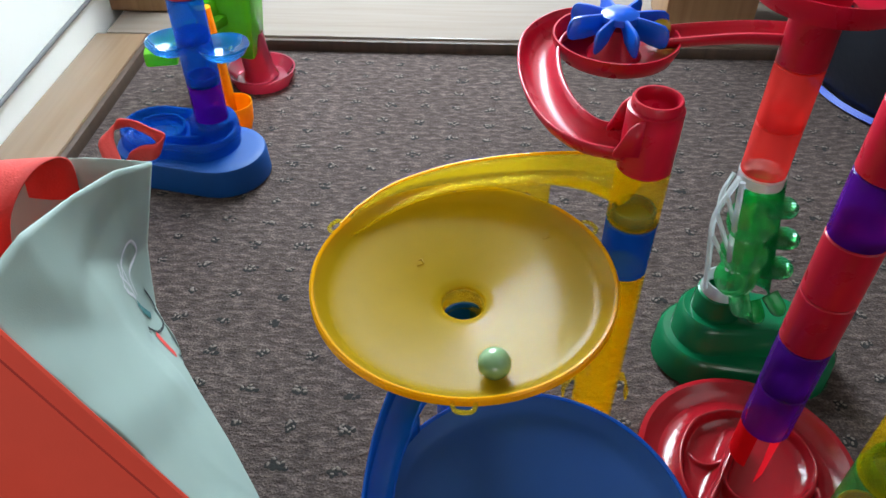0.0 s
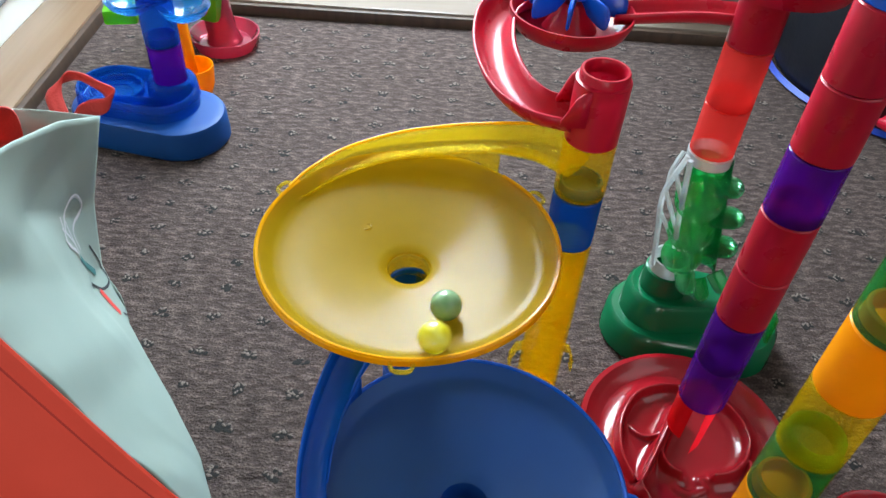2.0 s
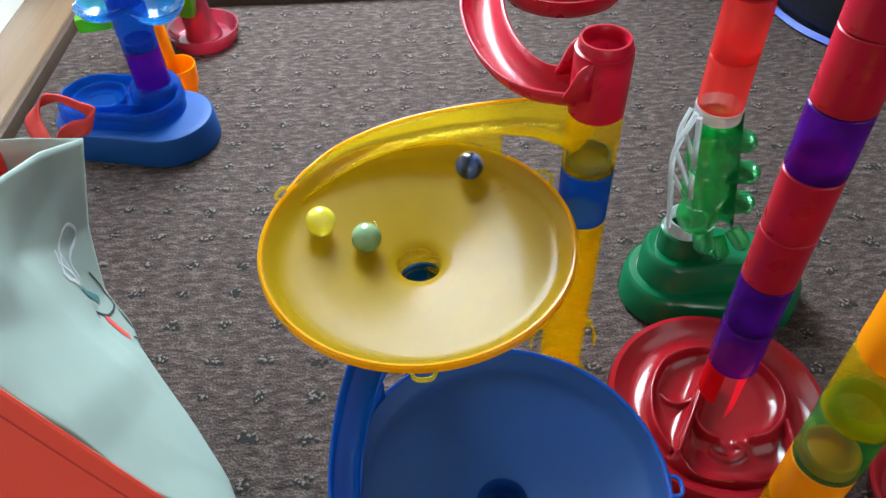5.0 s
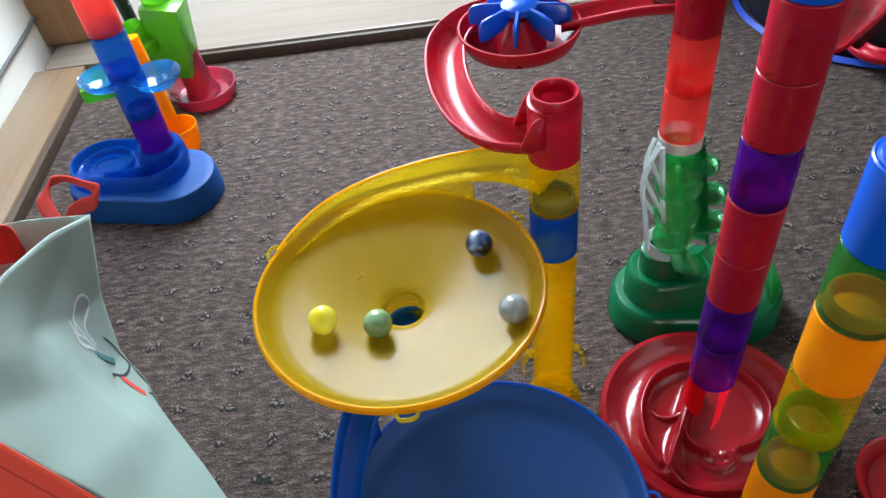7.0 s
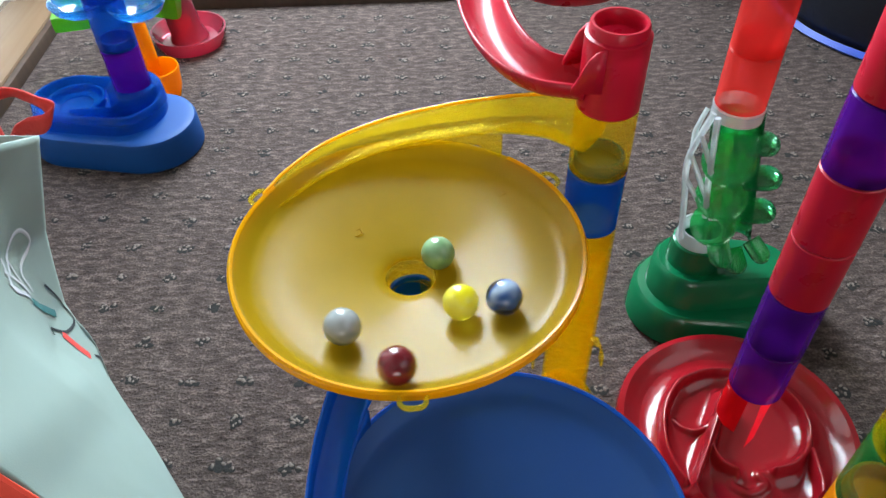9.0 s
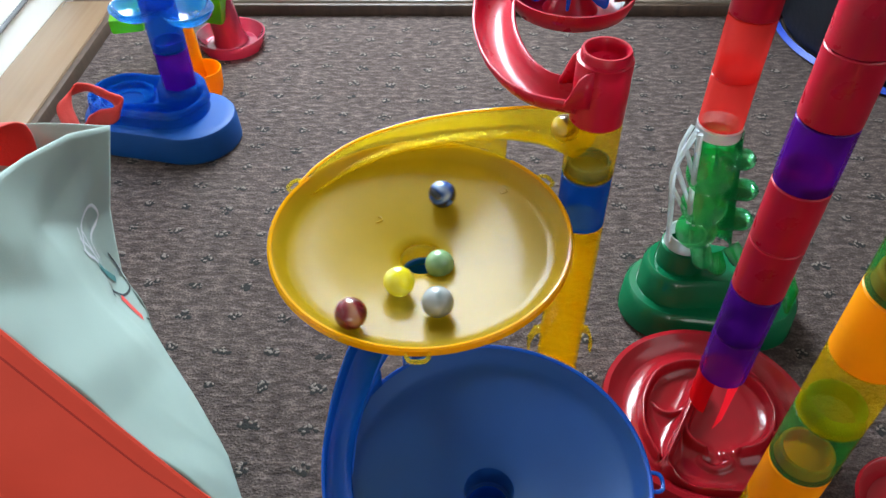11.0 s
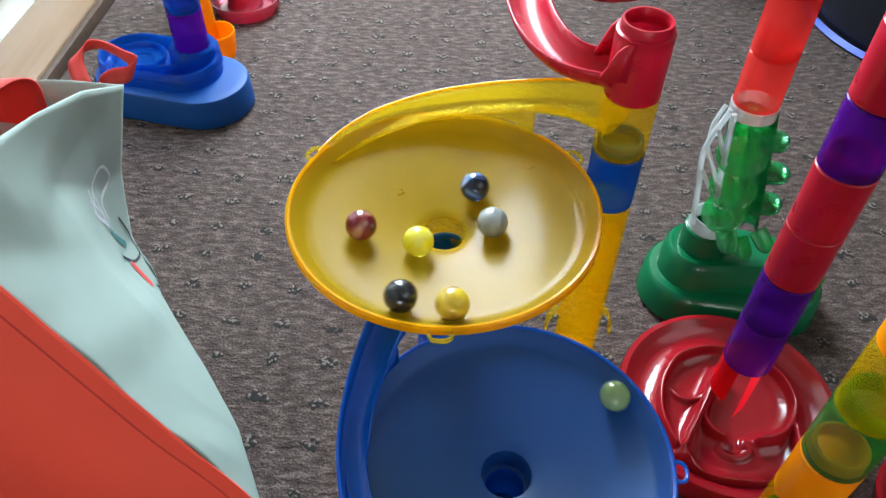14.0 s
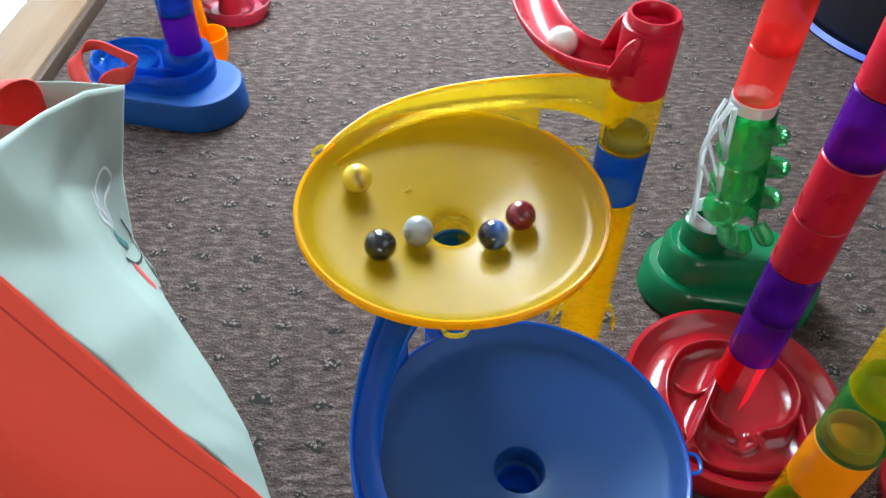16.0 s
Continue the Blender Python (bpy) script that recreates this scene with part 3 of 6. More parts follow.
# tower on the green foot
tower = thing("marble_run_tower", pose(0.246, 0.415, 0), "tower of red tubes over a clear ladder piece", "toy tower", TOYS)
stack(tower, [(0.1803, 0.2159, CLEAR_RED, "clear red tube"), (0.2159, 0.2555, CLEAR_RED, "clear red tube"), (0.2555, 0.291, RED, "solid red tube"), (0.291, 0.43, RED, "long solid red tube")])
ladder = part("ladder", lathe([(0.0120, 0.1725), (0.0148, 0.1725), (0.0148, 0.1795), (0.0120, 0.1795)], 40), FROST, tower, "frosted clear ladder piece")
part("ring", lathe([(0.0125, 0.072), (0.0150, 0.072), (0.0150, 0.078), (0.0138, 0.080), (0.0138, 0.084), (0.0125, 0.084)], 40), FROST, ladder)
for way in ([(-0.0150, -0.004, 0.177), (-0.0225, -0.003, 0.145), (-0.0185, -0.003, 0.113), (-0.0138, -0.004, 0.079)], [(-0.0145, -0.009, 0.177), (-0.0108, -0.0125, 0.133), (-0.0070, -0.0137, 0.106)]):
    part("side_rail", rod(way, 0.0020, 24, 6), FROST, ladder)
for way in ([(-0.0222, -0.003, 0.148), (-0.0120, -0.0110, 0.126), (-0.0030, -0.0142, 0.104)], [(-0.0190, -0.004, 0.162), (-0.0150, -0.0090, 0.152), (-0.0105, -0.0128, 0.140)], [(-0.0205, -0.003, 0.128), (-0.0150, -0.0090, 0.120), (-0.0090, -0.0135, 0.112)],
            [(-0.0215, -0.002, 0.152), (-0.0190, 0.0050, 0.160), (-0.0140, 0.0085, 0.172)]):
    part("rung", rod(way, 0.0016, 12, 6), FROST, ladder)


def tongue(length, width, dip=0.002, n=10):
    """A thin scoop with a rounded end that runs along +x from the origin."""
    rows = []
    for k in range(n + 1):
        u = k / n
        w = width / 2 * (1.0 if u < 0.6 else math.sqrt(max(0.02, 1 - ((u - 0.6) / 0.4) ** 2)))
        rows.append([(u * length, w * s, dip * (s * s + 0.6 * u * u)) for s in (-1, -0.6, -0.2, 0.2, 0.6, 1)])
    return ribbon(rows)


def spine(z):
    u = (0.172 - z) / 0.1
    return -0.0005 + 0.015 * u, -0.003 - 0.008 * u


sheet = []
for k in range(15):
    z = 0.172 - 0.096 * k / 14
    x, y = spine(z)
    sheet.append([(x + 0.003 + 0.0150 * math.cos(radians(a)), y + 0.006 + 0.010 * math.sin(radians(a)), z) for a in range(-10, 200, 15)])
cascade = part("cascade", ribbon(sheet), CUP_GREEN, tower, "clear green cascade of small scoops")
thicken(cascade, 0.0014)
for z, reach in ((0.160, 0.019), (0.136, 0.023), (0.111, 0.022)):
    x, y = spine(z)
    thicken(part("scoop", tongue(reach, 0.024, 0.0018), CUP_GREEN, cascade, "", pose(x + 0.006, y - 0.003, z - 0.005, 0, -6, -14)), 0.0011)
    part("web", box(0.014, 0.0012, 0.020, pose(x + 0.010, y + 0.004, z - 0.013), 0.0004), CUP_GREEN, cascade)


def saucer(r, deep=0.0016):
    """A shallow round cup with a rolled edge."""
    return lathe([(0.0001, -deep), (r * 0.6, -deep * 0.8), (r * 0.9, -deep * 0.2), (r, 0.0008), (r + 0.0012, 0.0006), (r * 0.93, -deep * 0.5), (r * 0.6, -deep - 0.0012), (0.0001, -deep - 0.0014)], 32, False)


for z, r, aside in ((0.148, 0.0150, -0.004), (0.122, 0.0145, -0.007), (0.100, 0.0130, -0.011)):
    x, y = spine(z)
    part("cup", saucer(r), CUP_GREEN, cascade, "", pose(x + aside, y - 0.006, z, 52, -24, 0))
for dx, dz, turn in ((-0.008, 0.006, -86), (0.002, 0.0, -78), (0.013, 0.007, -58)):
    x, y = spine(0.078)
    thicken(part("scoop", tongue(0.0170, 0.0150), CUP_GREEN, cascade, "", pose(x + dx, y - 0.004, 0.077 + dz, 0, 34, turn)), 0.0013)
part("rail", rod([(*spine(0.165), 0.165), (spine(0.125)[0] + 0.001, spine(0.125)[1] - 0.006, 0.125), (*spine(0.08), 0.08)], 0.0011, 20, 6), CUP_GREEN, cascade)

def stadium(lx, r0, r1, n=24, grow=0.0):
    """A rounded outline with a big end at 0 and another at lx."""
    pts = []
    for k in range(n + 1):
        a = radians(90 + 180 * k / n)
        pts.append(((r0 + grow) * math.cos(a), (r0 + grow) * math.sin(a)))
    for k in range(n + 1):
        a = radians(-90 + 180 * k / n)
        pts.append((lx + (r1 + grow) * math.cos(a), (r1 + grow) * math.sin(a)))
    return pts


def tiers(lx, r0, r1, steps):
    """A stepped, rounded foot: steps are (grow, height), from the floor to the middle of the top."""
    return ribbon([[(x, y, z) for x, y in stadium(lx, r0, r1, 24, g)] for g, z in steps], None, True)


base = thing("tower_base", pose(0.246, 0.415, 0, 0, 0, -6), "stepped dark green translucent base of a tower", "toy base", TOYS)
part("lower_tier", tiers(0.058, 0.036, 0.038, [(0, 0.0), (0.002, 0.003), (0.0, 0.026), (-0.003, 0.0295), (-0.008, 0.0305), (-0.012, 0.031)]), DEEP_GREEN, base)
part("upper_tier", tiers(0.046, 0.028, 0.022, [(0, 0.028), (-0.002, 0.052), (-0.005, 0.0555), (-0.009, 0.056), (-0.012, 0.0555)]), DEEP_GREEN, base)
part("socket", lathe([(0.013, 0.050), (0.0185, 0.050), (0.0175, 0.066), (0.0165, 0.073), (0.0150, 0.074), (0.013, 0.073)], 40), DEEP_GREEN, base)
part("slot_rib", box(0.003, 0.022, 0.030, pose(0.082, -0.012, 0.040), 0.001), GREEN, base)

# tower over the red spiral dish
dish = thing("spiral_dish", pose(0.2475, 0.300, 0), "round glossy dark red dish with a spiral channel", "toy dish", TOYS)
part("plate", lathe([(0.0001, 0.014), (0.030, 0.0145), (0.050, 0.0155), (0.058, 0.0165), (0.064, 0.022), (0.0675, 0.0255), (0.0700, 0.0255), (0.0708, 0.022), (0.069, 0.012), (0.066, 0.001), (0.0640, 0.0), (0.0625, 0.001), (0.064, 0.012), (0.060, 0.0125), (0.0001, 0.012)], 80, False), CRIMSON, dish)

def near_line(px, py, points, n=40):
    """Distance of each place to a smooth line, and how far along the line the nearest place is."""
    line = np.array([tuple(q) for q in smooth_line([(x, y, 0) for x, y in points], n)])[:, :2]
    best, along = np.full(px.shape, 1.0), np.zeros(px.shape)
    for k in range(len(line) - 1):
        a, d = line[k], line[k + 1] - line[k]
        u = np.clip(((px - a[0]) * d[0] + (py - a[1]) * d[1]) / max(float(d @ d), 1e-12), 0, 1)
        r = np.hypot(px - a[0] - u * d[0], py - a[1] - u * d[1])
        along = np.where(r < best, (k + u) / (len(line) - 1), along)
        best = np.minimum(best, r)
    return best, along


def relief(radius, floor, walls, rings=150, sectors=420):
    """A moulded round floor from which rounded walls rise: each wall is a line, its height at both ends and its half width."""
    rr, aa = np.meshgrid(np.linspace(0.0004, radius, rings), np.linspace(0, 2 * np.pi, sectors, endpoint=False), indexing="ij")
    px, py = rr * np.cos(aa), rr * np.sin(aa)
    rise = np.zeros(px.shape)
    for points, h0, h1, w in walls:
        d, u = near_line(px, py, points)
        h = (h0 + (h1 - h0) * u) * (0.60 * np.exp(-(d / (1.25 * w)) ** 3) + 0.40 * np.exp(-(d / (3.6 * w)) ** 2))
        rise = (rise ** 4 + h ** 4) ** 0.25
    z = floor + rise * np.clip((radius - rr) / 0.004, 0, 1)
    bm = bmesh.new()
    grid = [[bm.verts.new((px[i, j], py[i, j], z[i, j])) for j in range(sectors)] for i in range(rings)]
    for i in range(rings - 1):
        for j in range(sectors):
            q = (j + 1) % sectors
            bm.faces.new((grid[i][j], grid[i + 1][j], grid[i + 1][q], grid[i][q]))
    bm.faces.new(grid[0])
    return bm


SPIRAL = [(0.0145, -0.0290), (0.0255, -0.0262), (0.0365, -0.0175), (0.0438, -0.0025), (0.0432, 0.0130), (0.0365, 0.0265), (0.0225, 0.0375), (0.0055, 0.0418), (-0.0110, 0.0412), (-0.0275, 0.0330), (-0.0400, 0.0140), (-0.0445, -0.0050), (-0.0440, -0.0190), (-0.0395, -0.0330)]
WALLS = [(SPIRAL, 0.0115, 0.0105, 0.0018),
         ([(-0.0035, 0.0140), (-0.0125, -0.0010), (-0.0182, -0.0140), (-0.0155, -0.0230), (-0.0085, -0.0280)], 0.013, 0.011, 0.0018),
         ([(-0.0085, -0.0280), (-0.0112, -0.0350), (-0.0025, -0.0398), (0.0075, -0.0352), (0.0060, -0.0290), (0.0145, -0.0290)], 0.0034, 0.0034, 0.0022),
         ([(-0.0110, 0.0075), (-0.0172, 0.0022), (-0.0242, 0.0010), (-0.0305, 0.0040), (-0.0338, 0.0095)], 0.008, 0.003, 0.0017),
         ([(0.0010, 0.0245), (-0.0105, 0.0065), (-0.0225, -0.0150), (-0.0365, -0.0385)], 0.020, 0.0135, 0.0015),
         ([(-0.0365, -0.0385), (-0.0330, -0.0480), (-0.0220, -0.0555), (-0.0060, -0.0585), (0.0115, -0.0585), (0.0280, -0.0530), (0.0370, -0.0400), (0.0400, -0.0180)], 0.0135, 0.0105, 0.0020)]
part("moulding", relief(0.0605, 0.0172, WALLS), CRIMSON, dish, "smooth spiral walls round a small bowl")
part("blade", ribbon([[(-0.001, -0.012, 0.072), (0.009, -0.007, 0.074)], [(-0.001, -0.014, 0.052), (0.007, -0.009, 0.056)], [(-0.004, -0.019, 0.033), (0.003, -0.014, 0.036)]]), FIN_RED, dish, "bright red fin")
thicken(dish.children[-1], 0.002)
tower = thing("marble_run_tower", pose(0.2418, 0.293, 0), "tall tower of red and purple tubes", "toy tower", TOYS)
# brighter red than the dish, so the colour itself gives the socket's glint
part("socket", lathe([(0.0122, 0.050), (0.0136, 0.050), (0.0138, 0.081), (0.0125, 0.081)], 32, True, None, None, 120, 235), FIN_RED, tower, "half-open red socket with its glint put into the colour")
stack(tower, [(0.0805, 0.1185, PURPLE, "purple tube"), (0.1185, 0.1564, PURPLE, "purple tube"), (0.1564, 0.1923, RED, "red tube"), (0.1923, 0.2304, RED, "red tube"),
              (0.2304, 0.2667, PURPLE, "purple tube"), (0.2667, 0.3024, RED, "red tube"), (0.3024, 0.3378, RED, "red tube"), (0.3378, 0.373, BLUE, "blue tube")])

# upper red tray on top of the clear red tubes
upper = thing("spiral_tray", pose(0.248, 0.413, 0.302), "upper glossy red tray on the tower", "toy tray", TOYS)
part("tray", lathe([(0.0150, -0.0105), (0.026, -0.0105), (0.036, -0.0065), (0.0400, 0.000), (0.0410, 0.0050), (0.0424, 0.0050), (0.0424, 0.000), (0.0380, -0.0080), (0.027, -0.0124), (0.0150, -0.0124)], 64, True), RED, upper)
thicken(part("chute", ribbon(trough([(0.030, 0.022, -0.006), (0.048, 0.004, -0.004), (0.056, -0.028, -0.002), (0.050, -0.062, 0.0), (0.034, -0.090, 0.001), (0.010, -0.112, 0.002)], 0.024, 0.012, 40)), RED, upper, "curved red chute to the next tower"), 0.0018)

# orange, yellow and green tower
tower = thing("marble_run_tower", pose(0.232, 0.189, 0), "tower of green, orange, yellow and blue tubes", "toy tower", TOYS)
stack(tower, [(0.012, 0.0475, CLEAR_YELLOW, "clear yellow tube"), (0.0475, 0.083, GREEN, "green tube"), (0.083, 0.1185, CLEAR_YELLOW, "clear yellow tube"), (0.1185, 0.154, ORANGE, "orange tube"), (0.154, 0.1907, GREEN, "green tube"), (0.1907, 0.2301, CLEAR_YELLOW, "clear yellow tube"),
              (0.2301, 0.2655, ORANGE, "orange tube"), (0.2655, 0.3003, GREEN, "green tube"), (0.3003, 0.336, BLUE, "blue tube")])
part("foot", lathe([(0.0125, 0.0), (0.032, 0.0), (0.032, 0.006), (0.022, 0.010), (0.0155, 0.016), (0.0125, 0.016)], 40), GREEN, tower)

single("catch_dish", lathe([(0.0001, 0.008), (0.028, 0.009), (0.034, 0.018), (0.036, 0.019), (0.0375, 0.017), (0.034, 0.002), (0.032, 0.0), (0.0001, 0.0)], 48, False), CRIMSON, "small dark red catch dish on the carpet", "toy dish", TOYS, at=pose(0.365, 0.235, 0))
loose = thing("spiral_tray", pose(0.585, 0.725, 0), "loose red spiral tray lying on the carpet", "toy tray", TOYS)
thicken(part("rim", ribbon(trough([(0.036 * math.cos(radians(a)), 0.036 * math.sin(radians(a)), 0.012 + 0.00004 * a) for a in range(0, 330, 30)], 0.020, 0.012, 60)), RED, loose), 0.0018)
part("post", tube_bm(0.034), RED, loose, "", pose(0.036, 0.0, 0.0))

# ---- second marble run at the back ----
BACKSET = "second marble run pieces"
base = thing("tower_base", pose(-0.191, 0.644, 0, 0, 0, 170), "stepped translucent blue base with a round well", "toy base", BACKSET)
part("lower_tier", tiers(0.070, 0.044, 0.042, [(0, 0.0), (0.0015, 0.002), (0.0, 0.027), (-0.0015, 0.0295), (-0.004, 0.0302), (-0.009, 0.0302)]), NAVY, base)
part("upper_tier", tiers(0.052, 0.0365, 0.0365, [(0, 0.028), (-0.002, 0.045), (-0.003, 0.0465), (-0.0055, 0.0465), (-0.0065, 0.036), (-0.009, 0.0345)]), CLEAR_BLUE, base, "", pose(0.021, -0.006, 0))
part("well", lathe([(0.015, 0.0355), (0.022, 0.0355), (0.0245, 0.0415), (0.0265, 0.0415), (0.0265, 0.0345), (0.015, 0.0345)], 40), CLEAR_BLUE, base, "", pose(0.070, -0.007, 0))
part("socket", lathe([(0.0168, 0.034), (0.0255, 0.034), (0.0240, 0.050), (0.0220, 0.0535), (0.0170, 0.0535)], 40), CLEAR_BLUE, base, "", pose(0.0153, -0.0207, 0))
part("ledge", box(0.046, 0.003, 0.011, pose(0.040, 0.012, 0.041, 0, 0, 10), 0.001), CLEAR_BLUE, base)
tower = thing("marble_run_tower", pose(-0.2035, 0.668, 0), "clear blue and purple tower with a double dish", "toy tower", BACKSET)
stack(tower, [(0.045, 0.0917, PURPLE, "purple tube"), (0.0917, 0.1375, CLEAR_BLUE, "clear blue tube"), (0.1375, 0.180, CLEAR_BLUE, "clear blue tube"), (0.180, 0.235, CLEAR_RED, "clear red tube")], 0.0165)
for x, y, z in ((-0.028, 0.014, 0.126), (0.026, 0.002, 0.128)):
    part("cup_dish", lathe([(0.0001, -0.010), (0.012, -0.009), (0.020, -0.003), (0.0235, 0.003), (0.0245, 0.0035), (0.0250, 0.002), (0.021, -0.005), (0.0125, -0.011), (0.0001, -0.012)], 40, False), DISH_BLUE, tower, "shallow clear blue dish", pose(x, y, z))
green_arm = thing("ramp_piece", pose(-0.238, 0.762, 0), "bright lime green ramp piece", "toy ramp", BACKSET)
part("block", box(0.046, 0.040, 0.088, pose(0.027, 0.076, 0.082, 0, 7, -8), 0.006), LIME, green_arm, "wide lime block slid over a pipe")
part("lip", lathe([(0.010, -0.018), (0.014, -0.016), (0.0155, 0.010), (0.0145, 0.012), (0.0130, 0.010), (0.009, -0.014)], 32), LIME, green_arm, "small round lime cup", pose(-0.006, 0.060, 0.098, 8, -10))
part("channel", box(0.034, 0.044, 0.016, pose(-0.032, -0.018, 0.085, 0, 0, 12), 0.004), LIME, green_arm)
part("bridge", box(0.030, 0.075, 0.012, pose(-0.010, 0.030, 0.086, 0, 0, -25), 0.003), LIME, green_arm)
pink = thing("tube_stand", pose(-0.196, 0.837, 0), "clear pink dish stand with a red tube", "toy stand", BACKSET)
part("dish", lathe([(0.0001, 0.004), (0.030, 0.0045), (0.0365, 0.012), (0.0395, 0.017), (0.0412, 0.017), (0.0412, 0.012), (0.037, 0.001), (0.034, 0.0), (0.0001, 0.0)], 56, False), PINK, pink)
part("leg", lathe([(0.0165, 0.004), (0.022, 0.004), (0.018, 0.016), (0.0165, 0.060), (0.0150, 0.060), (0.0150, 0.016)], 36), PINK, pink, "", pose(-0.002, 0.004, 0, 0, -6))
part("pipe", tube_bm(0.12, 0.0172), LIME, pink, "lime green pipe", pose(-0.010, 0.010, 0.055, 0, -6))
single("cup", lathe([(0.0001, 0.004), (0.013, 0.004), (0.0175, 0.014), (0.0195, 0.034), (0.0205, 0.034), (0.0208, 0.032), (0.0190, 0.012), (0.015, 0.0), (0.0001, 0.0)], 40, False), ORANGE, "orange plastic cup behind the blue base", "toy cup", BACKSET, at=pose(-0.200, 0.727, 0))
single("ramp_post", rod([(0, 0, 0.001), (-0.004, 0.004, 0.06), (-0.010, 0.008, 0.13)], 0.009, 20, 14), ORANGE, "slanting orange support post", "toy post", BACKSET, at=pose(-0.211, 0.744, 0))
bm = rod([(0, 0, 0.004), (0.004, 0.01, 0.09), (-0.004, 0.0, 0.2)], 0.008, 30, 10)
single("ribbon_roll", bm, BLACK_CLOTH, "black cord with white dots by the tower", "cord", at=pose(-0.265, 0.86, 0))
rng = random.Random(5)
bm = bmesh.new()
for k in range(26):
    a = rng.uniform(0, 6.28)
    bmesh.ops.create_icosphere(bm, subdivisions=1, radius=0.0016, matrix=pose(0.0078 * math.cos(a) + 0.002, 0.0078 * math.sin(a) + 0.006, rng.uniform(0.05, 0.19)))
single("cord_dots", bm, WHITE, "white dots on the black cord", "cord", kind="stuff", at=pose(-0.265, 0.86, 0))

# ---- dark basket at the window post ----
basket = thing("basket", pose(0.640, 0.865, 0), "black fabric basket with blue piping", "basket")
part("body", lathe([(0.0001, 0.002), (0.150, 0.002), (0.162, 0.02), (0.168, 0.2), (0.170, 0.36), (0.166, 0.36), (0.164, 0.2), (0.158, 0.02), (0.0001, 0.006)], 64, False), BLACK_CLOTH, basket)
part("piping", lathe([(0.156, 0.004), (0.161, 0.0), (0.166, 0.004), (0.161, 0.009)], 64), BLUE_PIPING, basket, "blue piping round the bottom")

# ---- cable on the wall ----
single("cable", rod([(LEFT - 0.071, 1.05, 0.075), (LEFT - 0.071, 0.96, 0.062), (LEFT - 0.071, 0.82, 0.058), (LEFT - 0.071, 0.68, 0.053), (LEFT - 0.071, 0.4, 0.040), (LEFT - 0.071, 0.1, 0.030)], 0.0026, 40, 8), CABLE, "thin grey cable along the wall", "cable")

# ---- shopping bag ----
bag = thing("gift_bag", pose(0, 0, 0), "crumpled mint green bag with red side and red handles", "bag")


CREASES = [((-0.1346, 0.3394, 0.205), (-0.1212, 0.2666, 0.2144), -0.0025, 0.020),
           ((-0.0891, 0.2028, 0.1887), (-0.1013, 0.2767, 0.1296), 0.0030, 0.022),
           ((-0.0421, 0.2068, 0.1061), (-0.060, 0.190, 0.130), 0.0030, 0.018),
           ((-0.110, 0.215, 0.235), (-0.1136, 0.2739, 0.173), -0.0025, 0.020)]


def straight_line(points, n):
    """n + 1 points of the broken line through the given ones."""
    p, segs = [Vector(q) for q in points], len(points) - 1
    out = []
    for i in range(n + 1):
        k = min(i * segs // n, segs - 1)
        out.append(p[k].lerp(p[k + 1], i * segs / n - k))
    return out


def crumple(rows, fine=5, amount=0.0022, seed=0, creases=(), fold=0.0):
    """A finer sheet through rows of points, with soft dents and a few sharp folds."""
    def drawn(points, n):
        return [a.lerp(b, fold) for a, b in zip(smooth_line(points, n), straight_line(points, n))]

    cols = [drawn(c, (len(rows) - 1) * fine) for c in zip(*rows)]
    grid = [drawn([c[k] for c in cols], (len(cols) - 1) * fine) for k in range(len(cols[0]))]
    out = []
    for r in grid:
        line = []
        for q in r:
            push = amount * 0.6 * noise.noise(q * 16 + Vector((seed, 0, 0))) + amount * 0.3 * noise.noise(q * 40 + Vector((0, seed, 3)))
            for a, e, high, wide in creases:
                a, e = Vector(a), Vector(e)
                u = min(1.0, max(0.0, (q - a).dot(e - a) / (e - a).length_squared))
                push += high * max(0.0, 1 - (q - a.lerp(e, u)).length / wide)
            line.append(q + Vector((0.80, 0.25, 0.40)) * push)
        out.append(line)
    return ribbon(out)


SIDE = [[(-0.132, 0.381, 0.200), (-0.127, 0.330, 0.230), (-0.123, 0.284, 0.250), (-0.122, 0.240, 0.264), (-0.126, 0.204, 0.262)],
        [(-0.142, 0.363, 0.150), (-0.1384, 0.3286, 0.1659), (-0.1222, 0.2726, 0.2184), (-0.108, 0.235, 0.208), (-0.095, 0.197, 0.205)],
        [(-0.140, 0.345, 0.112), (-0.1284, 0.3087, 0.1299), (-0.0962, 0.2560, 0.1533), (-0.078, 0.222, 0.150), (-0.063, 0.190, 0.147)],
        [(-0.127, 0.332, 0.087), (-0.117, 0.314, 0.092), (-0.080, 0.267, 0.088), (-0.050, 0.226, 0.087), (-0.028, 0.183, 0.086)],
        [(-0.134, 0.330, 0.002), (-0.124, 0.310, 0.002), (-0.092, 0.265, 0.002), (-0.062, 0.225, 0.002), (-0.035, 0.183, 0.002)]]
NEAR = [[r[-1], (r[-1][0] - 0.07, r[-1][1] - 0.010, r[-1][2] + 0.004), (r[-1][0] - 0.14, r[-1][1] + 0.004, r[-1][2]), (-0.32, 0.21, r[-1][2])] for r in SIDE]
FAR = [[r[0], (r[0][0] - 0.05, r[0][1] + 0.000, r[0][2] + 0.001), (r[0][0] - 0.10, r[0][1] - 0.012, r[0][2]), (-0.325, 0.345, r[0][2] - 0.002)] for r in SIDE]
END = [[(-0.325, 0.345, f[-1][2]), (-0.33, 0.30, f[-1][2] + 0.02), (-0.33, 0.25, n[-1][2]), (-0.32, 0.21, n[-1][2])] for f, n in zip(FAR, NEAR)]
